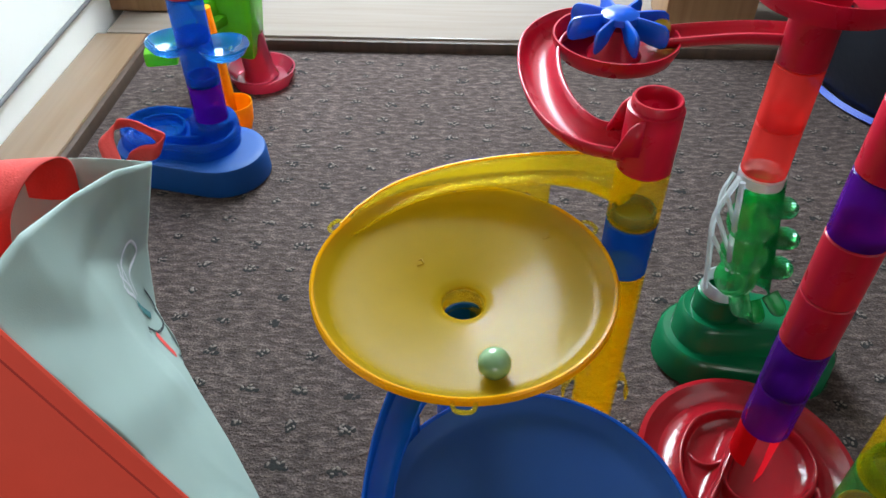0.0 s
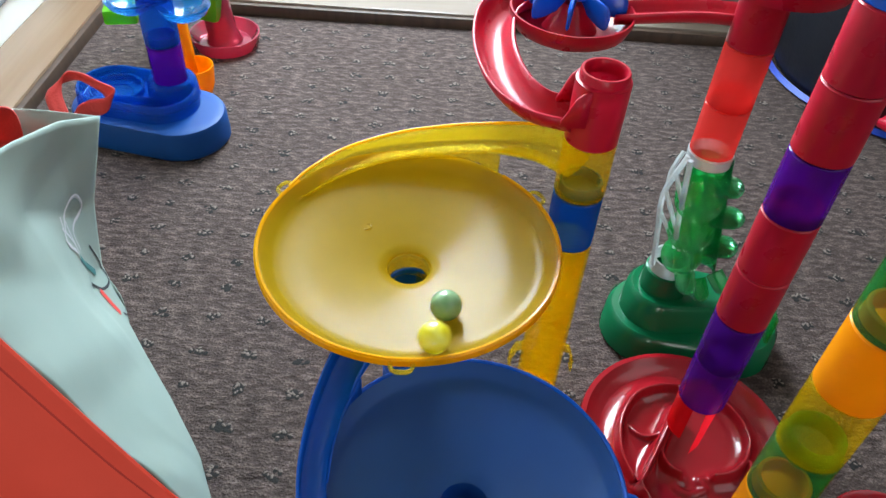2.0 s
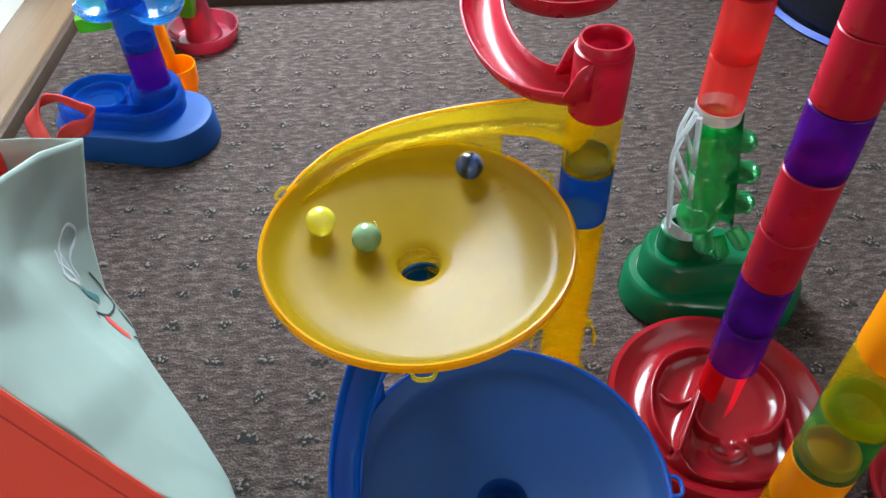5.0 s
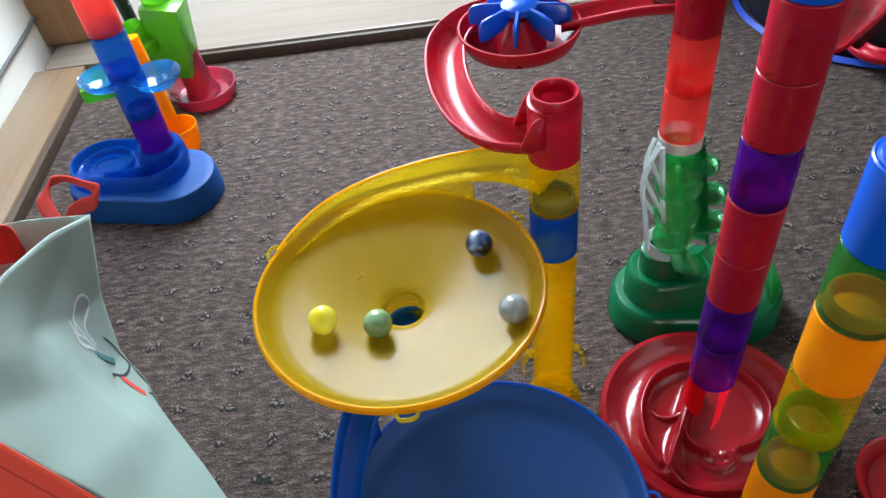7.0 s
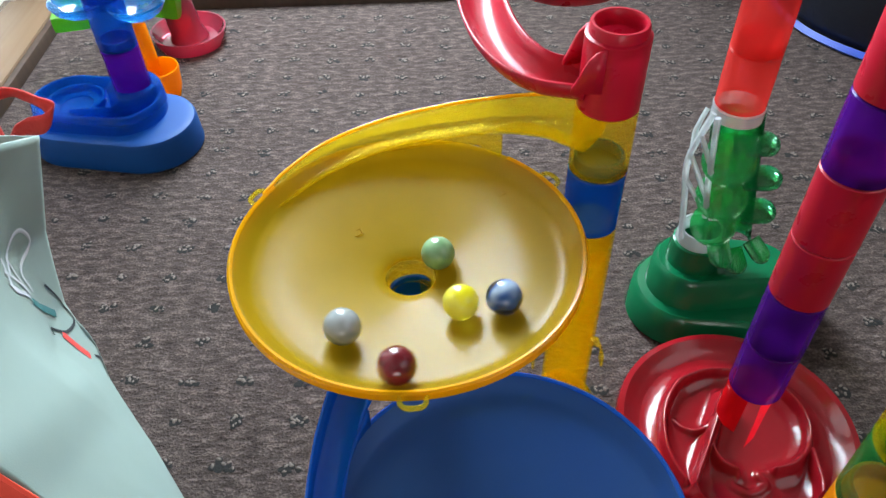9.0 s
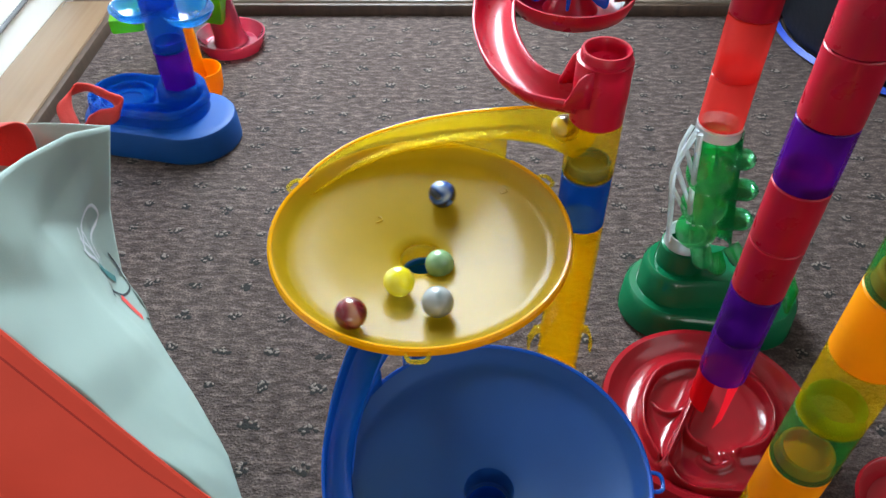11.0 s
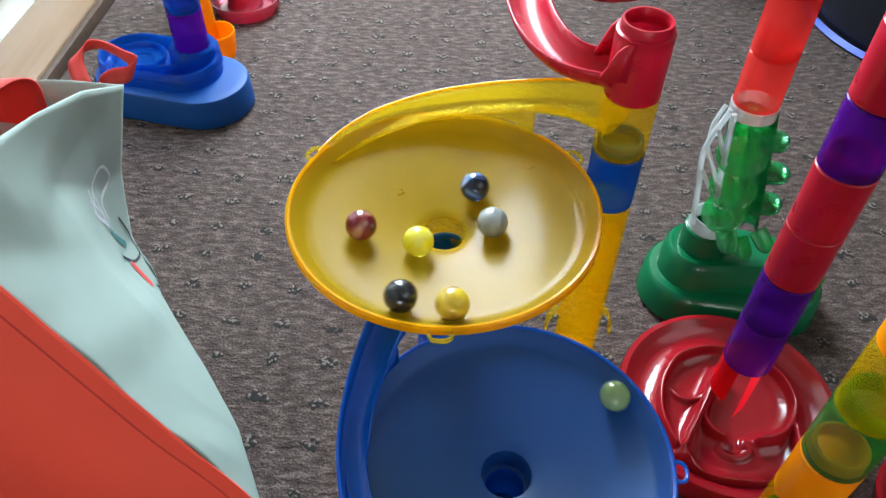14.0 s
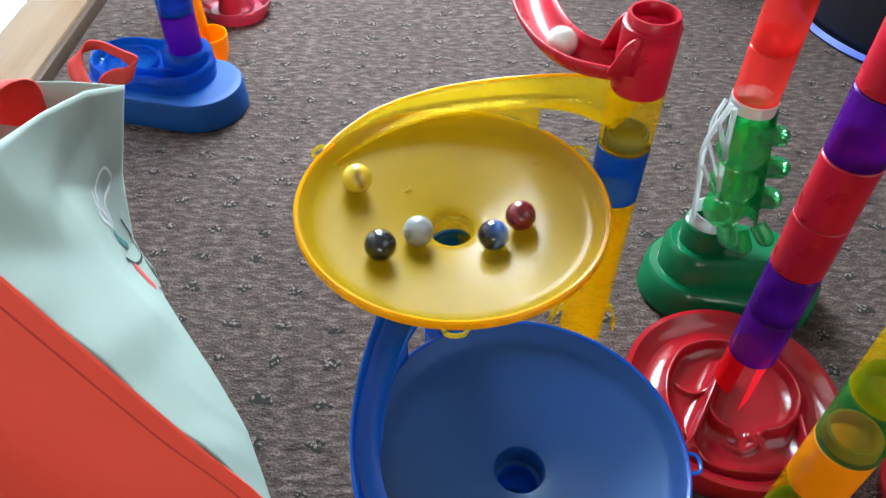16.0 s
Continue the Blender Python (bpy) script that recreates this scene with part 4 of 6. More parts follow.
thicken(part("side_panel", crumple(SIDE, 14, 0.0016, 1, CREASES, 0.9), MINT, bag, "creased mint green panel"), 0.0009)
thicken(part("front_panel", crumple(NEAR, 6, 0.004, 2), BAG_RED, bag, "plain red panel"), 0.0009)
thicken(part("back_panel", crumple(FAR, 5, 0.0016, 3), MINT, bag), 0.0009)
thicken(part("end_panel", crumple(END, 5, 0.0016, 4), MINT, bag), 0.0009)
part("seam", rod([Vector(r[-1]) + Vector((0.001, -0.001, 0)) for r in SIDE[:4]], 0.0016, 30, 6), BAG_RED, bag, "stitched red edge")


def band(points, width, across, n=36):
    line = smooth_line(points, n)
    sides = smooth_line(across, n) if isinstance(across, list) else [Vector(across)] * (n + 1)
    sides = [a.normalized() * width / 2 for a in sides]
    return ribbon([[q - a, q - a * 0.33, q + a * 0.33, q + a] for q, a in zip(line, sides)])


thicken(part("handle", band([(-0.1575, 0.377, 0.150), (-0.1580, 0.386, 0.186), (-0.1676, 0.402, 0.1989), (-0.1651, 0.4115, 0.2043), (-0.1569, 0.4140, 0.2057), (-0.1488, 0.4119, 0.2045), (-0.1394, 0.4078, 0.2021), (-0.1324, 0.4031, 0.1994), (-0.1357, 0.3974, 0.1962), (-0.1460, 0.3952, 0.1945), (-0.1551, 0.3882, 0.188), (-0.1565, 0.3775, 0.150)], 0.0100,
                              [(1, 0, 0.1), (1, 0.1, 0.2), (0.9, 0.3, 0.3), (0.6, 0.1, 0.7), (0.3, -0.5, 0.8), (0.2, -0.4, 0.9), (0.2, -0.3, 0.9), (0.4, 0.3, 0.9), (0.1, 0.5, 0.9), (0.1, 0.4, 0.9), (0.7, 0.2, 0.6), (1, 0, 0.1)], 80), STRAP, bag, "looped red webbing handle"), 0.0012)
thicken(part("handle", band([(-0.195, 0.372, 0.170), (-0.190, 0.368, 0.207), (-0.195, 0.345, 0.218), (-0.200, 0.318, 0.208), (-0.203, 0.305, 0.180)], 0.030, (1, 0.15, 0)), STRAP, bag, "red webbing handle folded over"), 0.0012)


# printed drawing on the folded side of the bag
side = next(o for o in bag.children if o.name.startswith("side_panel"))
skin = BVHTree.FromPolygons([v.co for v in side.data.vertices], [tuple(p.vertices) for p in side.data.polygons])


front = next(o for o in bag.children if o.name.startswith("front_panel"))
front_skin = BVHTree.FromPolygons([v.co for v in front.data.vertices], [tuple(p.vertices) for p in front.data.polygons])


def printed(name, points, width, material, n=24, cloth_skin=skin):
    """A flat stroke that follows the cloth."""
    rows, line = [], smooth_line(points, n)
    for i, q in enumerate(line):
        co, no, _, _ = cloth_skin.find_nearest(q)
        no = no if no.x + no.z > 0 else -no
        d = (line[min(i + 1, n)] - line[max(i - 1, 0)]).normalized()
        across = no.cross(d).normalized() * width / 2
        rows.append([co + no * 0.0009 - across, co + no * 0.0011, co + no * 0.0009 + across])
    return part(name, ribbon(rows), material, bag)


printed("hem", [Vector(r[0]).lerp(Vector(r[1]), 0.065) for r in NEAR], 0.0080, BAG_RED, 40, front_skin)
printed("stitching", [Vector(r[0]).lerp(Vector(r[1]), 0.135) for r in NEAR], 0.0012, STRAP, 40, front_skin)
printed("white_stroke", [(-0.131, 0.3039, 0.1743), (-0.1328, 0.3224, 0.1783), (-0.1344, 0.3369, 0.1748), (-0.1378, 0.3431, 0.1603), (-0.1327, 0.3196, 0.1634), (-0.1311, 0.3184, 0.151)], 0.0022, INK_WHITE)
printed("white_stroke", [(-0.1338, 0.3091, 0.1819), (-0.130, 0.303, 0.176), (-0.1285, 0.2986, 0.171), (-0.1287, 0.308, 0.160)], 0.0022, INK_WHITE)
printed("white_stroke", [(-0.132, 0.315, 0.178), (-0.131, 0.312, 0.168), (-0.130, 0.311, 0.158)], 0.0020, INK_WHITE)
printed("white_stroke", [(-0.1325, 0.302, 0.1795), (-0.131, 0.309, 0.166), (-0.130, 0.312, 0.155)], 0.0019, INK_WHITE)
printed("white_stroke", [(-0.130, 0.297, 0.176), (-0.130, 0.304, 0.163), (-0.1295, 0.309, 0.156)], 0.0017, INK_WHITE)
printed("teal_stroke", [(-0.1287, 0.308, 0.1538), (-0.131, 0.315, 0.142), (-0.1349, 0.3248, 0.1248)], 0.0042, INK_TEAL)
printed("black_stroke", [(-0.1361, 0.333, 0.1399), (-0.1388, 0.3392, 0.1171), (-0.1344, 0.3362, 0.1063), (-0.1288, 0.3192, 0.1169), (-0.1281, 0.3098, 0.1314), (-0.1254, 0.3052, 0.1307)], 0.0018, INK_BLACK, 40)
printed("red_stroke", [(-0.1275, 0.3139, 0.1219), (-0.123, 0.314, 0.111), (-0.1199, 0.3147, 0.1015)], 0.0060, INK_RED)
printed("black_stroke", [(-0.1210, 0.3190, 0.096), (-0.1225, 0.3230, 0.088), (-0.1234, 0.3241, 0.0834)], 0.0018, INK_BLACK)

# ---- ways of the marbles: seconds, x, y, z ----
GREEN_WAY = [
    (0, 0.0722, 0.2437, 0.1884), (0.1, 0.0983, 0.2574, 0.1886), (0.2, 0.1123, 0.2803, 0.1885), (0.3, 0.1103, 0.3063, 0.1875),
    (0.4, 0.0923, 0.3304, 0.1860), (0.5, 0.0570, 0.3427, 0.1852), (0.6, 0.0239, 0.3311, 0.1858), (0.7, 0.0067, 0.3071, 0.1868),
    (0.8, 0.0057, 0.2828, 0.1875), (0.9, 0.0184, 0.2623, 0.1875), (1, 0.0432, 0.2503, 0.1870), (1.1, 0.0730, 0.2540, 0.1865),
    (1.2, 0.0977, 0.2800, 0.1857), (1.3, 0.1001, 0.3127, 0.1857), (1.4, 0.0825, 0.3392, 0.1861), (1.5, 0.0551, 0.3474, 0.1862),
    (1.6, 0.0316, 0.3357, 0.1854), (1.7, 0.0165, 0.3100, 0.1849), (1.8, 0.0204, 0.2792, 0.1850), (1.9, 0.0455, 0.2569, 0.1856),
    (2, 0.0775, 0.2599, 0.1856), (2.1, 0.0951, 0.2774, 0.1856), (2.2, 0.1001, 0.3011, 0.1853), (2.3, 0.0889, 0.3249, 0.1847),
    (2.4, 0.0638, 0.3376, 0.1842), (2.5, 0.0308, 0.3278, 0.1842), (2.6, 0.0175, 0.2971, 0.1845), (2.7, 0.0252, 0.2744, 0.1848),
    (2.8, 0.0430, 0.2611, 0.1848), (2.9, 0.0683, 0.2611, 0.1847), (3, 0.0889, 0.2793, 0.1841), (3.1, 0.0913, 0.3107, 0.1836),
    (3.2, 0.0697, 0.3326, 0.1834), (3.3, 0.0463, 0.3331, 0.1834), (3.4, 0.0278, 0.3190, 0.1835), (3.5, 0.0251, 0.2903, 0.1831),
    (3.6, 0.0406, 0.2677, 0.1838), (3.7, 0.0726, 0.2648, 0.1842), (3.8, 0.0939, 0.2869, 0.1844), (3.9, 0.0957, 0.3049, 0.1844),
    (4, 0.0742, 0.3277, 0.1830), (4.1, 0.0402, 0.3245, 0.1824), (4.2, 0.0256, 0.3056, 0.1828), (4.3, 0.0288, 0.2802, 0.1833),
    (4.4, 0.0482, 0.2650, 0.1837), (4.5, 0.0719, 0.2676, 0.1836), (4.6, 0.0871, 0.2863, 0.1830), (4.7, 0.0856, 0.3099, 0.1825),
    (4.8, 0.0687, 0.3258, 0.1820), (4.9, 0.0460, 0.3255, 0.1819), (5, 0.0300, 0.3093, 0.1820), (5.1, 0.0298, 0.2862, 0.1825),
    (5.2, 0.0455, 0.2697, 0.1829), (5.3, 0.0679, 0.2699, 0.1828), (5.4, 0.0829, 0.2871, 0.1822), (5.5, 0.0802, 0.3103, 0.1814),
    (5.6, 0.0608, 0.3228, 0.1809), (5.7, 0.0389, 0.3147, 0.1810), (5.8, 0.0326, 0.2914, 0.1815), (5.9, 0.0483, 0.2724, 0.1821),
    (6, 0.0726, 0.2768, 0.1819), (6.1, 0.0808, 0.3015, 0.1811), (6.2, 0.0618, 0.3203, 0.1804), (6.3, 0.0369, 0.3091, 0.1807),
    (6.4, 0.0447, 0.2746, 0.1820), (6.5, 0.0683, 0.2727, 0.1823), (6.6, 0.0825, 0.2895, 0.1819), (6.7, 0.0763, 0.3147, 0.1811),
    (6.8, 0.0493, 0.3209, 0.1807), (6.9, 0.0373, 0.3075, 0.1805), (7, 0.0437, 0.2826, 0.1806), (7.1, 0.0661, 0.2800, 0.1808),
    (7.2, 0.0774, 0.2969, 0.1804), (7.3, 0.0676, 0.3153, 0.1799), (7.4, 0.0466, 0.3160, 0.1800), (7.5, 0.0368, 0.3037, 0.1803),
    (7.6, 0.0475, 0.2753, 0.1816), (7.7, 0.0696, 0.2750, 0.1819), (7.8, 0.0821, 0.2952, 0.1814), (7.9, 0.0710, 0.3165, 0.1807),
    (8, 0.0457, 0.3169, 0.1804), (8.1, 0.0387, 0.2845, 0.1812), (8.2, 0.0657, 0.2759, 0.1815), (8.3, 0.0767, 0.2874, 0.1809),
    (8.4, 0.0773, 0.3037, 0.1805), (8.5, 0.0531, 0.3174, 0.1798), (8.6, 0.0378, 0.2965, 0.1802), (8.7, 0.0445, 0.2820, 0.1807),
    (8.8, 0.0605, 0.2774, 0.1809), (8.9, 0.0727, 0.2887, 0.1801), (9, 0.0703, 0.3055, 0.1790), (9.1, 0.0553, 0.3119, 0.1785),
    (9.2, 0.0429, 0.3013, 0.1788), (9.3, 0.0462, 0.2842, 0.1801), (9.4, 0.0620, 0.2802, 0.1804), (9.5, 0.0717, 0.2941, 0.1793),
    (9.6, 0.0627, 0.3088, 0.1786), (9.7, 0.0465, 0.3045, 0.1786), (9.8, 0.0461, 0.2863, 0.1797), (9.9, 0.0629, 0.2815, 0.1802),
    (10, 0.0701, 0.2987, 0.1787), (10.1, 0.0550, 0.3082, 0.1786), (10.2, 0.0445, 0.2931, 0.1789), (10.3, 0.0590, 0.2873, 0.1736),
    (10.4, 0.0691, 0.3030, 0.1735), (10.5, 0.0524, 0.3112, 0.1735), (10.6, 0.0474, 0.2934, 0.1735), (10.7, 0.0657, 0.2930, 0.1735),
    (10.8, 0.0610, 0.3120, 0.1735), (10.9, 0.0520, 0.2960, 0.1735), (11, 0.0670, 0.2920, 0.1736), (11.1, 0.0650, 0.3050, 0.1735),
    (11.2, 0.0540, 0.2930, 0.1735), (11.3, 0.0520, 0.2960, 0.1735), (11.4, 0.0570, 0.3000, 0.1735), (11.5, 0.0600, 0.2975, 0.1735),
    (11.6, 0.0630, 0.2950, 0.1735), (11.7, 0.0630, 0.2950, 0.1735), (11.8, 0.0620, 0.2940, 0.1735), (11.9, 0.0600, 0.2930, 0.1735),
    (12, 0.0545, 0.2975, 0.1425), (12.1, 0.0535, 0.2960, 0.1430), (12.2, 0.0489, 0.2924, 0.1430), (12.3, 0.0295, 0.2599, 0.1405),
    (12.4, 0.0204, 0.2271, 0.1351), (12.5, 0.0246, 0.1810, 0.1239), (12.6, 0.0533, 0.1485, 0.1177), (12.7, 0.0950, 0.1350, 0.1177),
    (12.8, 0.1362, 0.1505, 0.1177), (12.9, 0.1588, 0.1889, 0.1177), (13, 0.1516, 0.2338, 0.1177), (13.1, 0.1155, 0.2639, 0.1176),
    (13.2, 0.0680, 0.2620, 0.1175), (13.3, 0.0338, 0.2277, 0.1173), (13.4, 0.0316, 0.1819, 0.1172), (13.5, 0.0553, 0.1489, 0.1173),
    (13.6, 0.0914, 0.1362, 0.1173), (13.7, 0.1271, 0.1450, 0.1175), (13.8, 0.1519, 0.1706, 0.1176), (13.9, 0.1598, 0.2047, 0.1177),
    (14, 0.1490, 0.2380, 0.1177), (14.1, 0.1239, 0.2605, 0.1177), (14.2, 0.0910, 0.2675, 0.1176), (14.3, 0.0566, 0.2557, 0.1174),
    (14.4, 0.0340, 0.2270, 0.1172), (14.5, 0.0305, 0.1929, 0.1168), (14.6, 0.0430, 0.1628, 0.1168), (14.7, 0.0682, 0.1431, 0.1168),
    (14.8, 0.0993, 0.1381, 0.1169), (14.9, 0.1288, 0.1484, 0.1169), (15, 0.1498, 0.1715, 0.1169), (15.1, 0.1573, 0.2020, 0.1169),
    (15.2, 0.1493, 0.2320, 0.1168), (15.3, 0.1275, 0.2548, 0.1167), (15.4, 0.0947, 0.2645, 0.1167), (15.5, 0.0625, 0.2561, 0.1166),
    (15.6, 0.0420, 0.2369, 0.1165), (15.7, 0.0322, 0.2111, 0.1164), (15.8, 0.0355, 0.1804, 0.1163), (15.9, 0.0545, 0.1541, 0.1162),
    (16, 0.0840, 0.1412, 0.1161),
]
YELLOW_CLEAR_WAY = [
    (0, 0.1721, 0.4570, 0.2551), (0.1, 0.1588, 0.4725, 0.2530), (0.2, 0.1385, 0.4761, 0.2519), (0.3, 0.1158, 0.4669, 0.2514),
    (0.4, 0.1013, 0.4428, 0.2504), (0.5, 0.0976, 0.4128, 0.2499), (0.6, 0.1007, 0.3812, 0.2488), (0.7, 0.1142, 0.3529, 0.2473),
    (0.8, 0.1426, 0.3420, 0.2460), (0.9, 0.1479, 0.3443, 0.2373), (1, 0.1466, 0.3472, 0.2264), (1.1, 0.1453, 0.3501, 0.2155),
    (1.2, 0.1374, 0.3577, 0.2153), (1.3, 0.1210, 0.3649, 0.2137), (1.4, 0.0933, 0.3726, 0.2104), (1.5, 0.0586, 0.3749, 0.2019),
    (1.6, 0.0374, 0.3420, 0.1978), (1.7, 0.0162, 0.3091, 0.1938), (1.8, -0.0050, 0.2756, 0.1902), (1.9, 0.0266, 0.2406, 0.1903),
    (2, 0.0725, 0.2352, 0.1903), (2.1, 0.1103, 0.2601, 0.1903), (2.2, 0.1233, 0.3024, 0.1902), (2.3, 0.1082, 0.3418, 0.1901),
    (2.4, 0.0727, 0.3641, 0.1901), (2.5, 0.0278, 0.3592, 0.1901), (2.6, -0.0027, 0.3285, 0.1901), (2.7, -0.0080, 0.2925, 0.1899),
    (2.8, 0.0051, 0.2610, 0.1899), (2.9, 0.0323, 0.2397, 0.1899), (3, 0.0669, 0.2351, 0.1900), (3.1, 0.0995, 0.2491, 0.1902),
    (3.2, 0.1202, 0.2791, 0.1902), (3.3, 0.1212, 0.3165, 0.1901), (3.4, 0.1019, 0.3485, 0.1901), (3.5, 0.0690, 0.3642, 0.1900),
    (3.6, 0.0404, 0.3608, 0.1894), (3.7, 0.0130, 0.3419, 0.1890), (3.8, -0.0012, 0.3113, 0.1886), (3.9, 0.0016, 0.2804, 0.1885),
    (4, 0.0234, 0.2475, 0.1893), (4.1, 0.0502, 0.2361, 0.1897), (4.2, 0.0762, 0.2392, 0.1896), (4.3, 0.1009, 0.2550, 0.1894),
    (4.4, 0.1153, 0.2804, 0.1891), (4.5, 0.1163, 0.3098, 0.1888), (4.6, 0.1031, 0.3362, 0.1885), (4.7, 0.0786, 0.3529, 0.1881),
    (4.8, 0.0492, 0.3551, 0.1879), (4.9, 0.0226, 0.3422, 0.1876), (5, 0.0064, 0.3173, 0.1875), (5.1, 0.0055, 0.2877, 0.1874),
    (5.2, 0.0203, 0.2623, 0.1872), (5.3, 0.0464, 0.2491, 0.1871), (5.4, 0.0751, 0.2525, 0.1868), (5.5, 0.0969, 0.2717, 0.1864),
    (5.6, 0.1034, 0.3000, 0.1860), (5.7, 0.0921, 0.3269, 0.1856), (5.8, 0.0669, 0.3415, 0.1851), (5.9, 0.0380, 0.3373, 0.1851),
    (6, 0.0179, 0.3156, 0.1850), (6.1, 0.0163, 0.2856, 0.1852), (6.2, 0.0348, 0.2612, 0.1856), (6.3, 0.0651, 0.2556, 0.1857),
    (6.4, 0.0964, 0.2764, 0.1858), (6.5, 0.1037, 0.3077, 0.1861), (6.6, 0.0902, 0.3362, 0.1865), (6.7, 0.0591, 0.3502, 0.1868),
    (6.8, 0.0322, 0.3393, 0.1860), (6.9, 0.0176, 0.3184, 0.1853), (7, 0.0148, 0.2854, 0.1857), (7.1, 0.0268, 0.2641, 0.1861),
    (7.2, 0.0447, 0.2564, 0.1857), (7.3, 0.0773, 0.2612, 0.1854), (7.4, 0.0968, 0.2909, 0.1847), (7.5, 0.0954, 0.3138, 0.1847),
    (7.6, 0.0721, 0.3341, 0.1840), (7.7, 0.0498, 0.3351, 0.1836), (7.8, 0.0300, 0.3228, 0.1836), (7.9, 0.0204, 0.2935, 0.1839),
    (8, 0.0379, 0.2652, 0.1845), (8.1, 0.0695, 0.2597, 0.1850), (8.2, 0.0938, 0.2789, 0.1850), (8.3, 0.0979, 0.3017, 0.1848),
    (8.4, 0.0883, 0.3239, 0.1845), (8.5, 0.0551, 0.3347, 0.1835), (8.6, 0.0279, 0.3178, 0.1833), (8.7, 0.0221, 0.2960, 0.1835),
    (8.8, 0.0319, 0.2729, 0.1839), (8.9, 0.0547, 0.2621, 0.1841), (9, 0.0790, 0.2707, 0.1838), (9.1, 0.0902, 0.2947, 0.1831),
    (9.2, 0.0807, 0.3199, 0.1826), (9.3, 0.0557, 0.3294, 0.1823), (9.4, 0.0320, 0.3165, 0.1823), (9.5, 0.0268, 0.2894, 0.1828),
    (9.6, 0.0439, 0.2682, 0.1833), (9.7, 0.0705, 0.2686, 0.1833), (9.8, 0.0864, 0.2903, 0.1826), (9.9, 0.0793, 0.3162, 0.1819),
    (10, 0.0551, 0.3260, 0.1815), (10.1, 0.0332, 0.3124, 0.1817), (10.2, 0.0306, 0.2865, 0.1823), (10.3, 0.0487, 0.2688, 0.1829),
    (10.4, 0.0729, 0.2725, 0.1827), (10.5, 0.0847, 0.2940, 0.1821), (10.6, 0.0761, 0.3166, 0.1814), (10.7, 0.0540, 0.3241, 0.1812),
    (10.8, 0.0346, 0.3120, 0.1815), (10.9, 0.0298, 0.2894, 0.1822), (11, 0.0469, 0.2704, 0.1827), (11.1, 0.0665, 0.2734, 0.1820),
    (11.2, 0.0807, 0.2967, 0.1811), (11.3, 0.0655, 0.3237, 0.1814), (11.4, 0.0499, 0.3254, 0.1816), (11.5, 0.0313, 0.3078, 0.1817),
    (11.6, 0.0351, 0.2799, 0.1824), (11.7, 0.0544, 0.2675, 0.1830), (11.8, 0.0774, 0.2743, 0.1830), (11.9, 0.0861, 0.3014, 0.1822),
    (12, 0.0739, 0.3217, 0.1818), (12.1, 0.0484, 0.3258, 0.1818), (12.2, 0.0308, 0.3062, 0.1817), (12.3, 0.0337, 0.2839, 0.1819),
    (12.4, 0.0589, 0.2683, 0.1828), (12.5, 0.0828, 0.2839, 0.1825), (12.6, 0.0845, 0.3030, 0.1818), (12.7, 0.0623, 0.3239, 0.1812),
    (12.8, 0.0347, 0.3106, 0.1813), (12.9, 0.0326, 0.2901, 0.1816), (13, 0.0439, 0.2752, 0.1819), (13.1, 0.0652, 0.2735, 0.1819),
    (13.2, 0.0783, 0.2932, 0.1808), (13.3, 0.0632, 0.3150, 0.1795), (13.4, 0.0408, 0.3042, 0.1795), (13.5, 0.0441, 0.2831, 0.1806),
    (13.6, 0.0615, 0.2779, 0.1808), (13.7, 0.0739, 0.2905, 0.1802), (13.8, 0.0686, 0.3097, 0.1792), (13.9, 0.0446, 0.3082, 0.1791),
    (14, 0.0448, 0.2830, 0.1805), (14.1, 0.0625, 0.2786, 0.1807), (14.2, 0.0731, 0.2927, 0.1797), (14.3, 0.0657, 0.3102, 0.1787),
    (14.4, 0.0473, 0.3099, 0.1788), (14.5, 0.0408, 0.2921, 0.1798), (14.6, 0.0552, 0.2776, 0.1808), (14.7, 0.0732, 0.2934, 0.1797),
    (14.8, 0.0471, 0.3070, 0.1786), (14.9, 0.0612, 0.2809, 0.1801), (15, 0.0585, 0.2985, 0.1690), (15.1, 0.0560, 0.2995, 0.1690),
    (15.2, 0.0560, 0.2990, 0.1620), (15.3, 0.0550, 0.2978, 0.1440), (15.4, 0.0540, 0.2968, 0.1430), (15.5, 0.0505, 0.2935, 0.1430),
    (15.6, 0.0399, 0.2823, 0.1430), (15.7, 0.0273, 0.2534, 0.1397), (15.8, 0.0193, 0.2218, 0.1339), (15.9, 0.0256, 0.1785, 0.1233),
    (16, 0.0533, 0.1485, 0.1177),
]
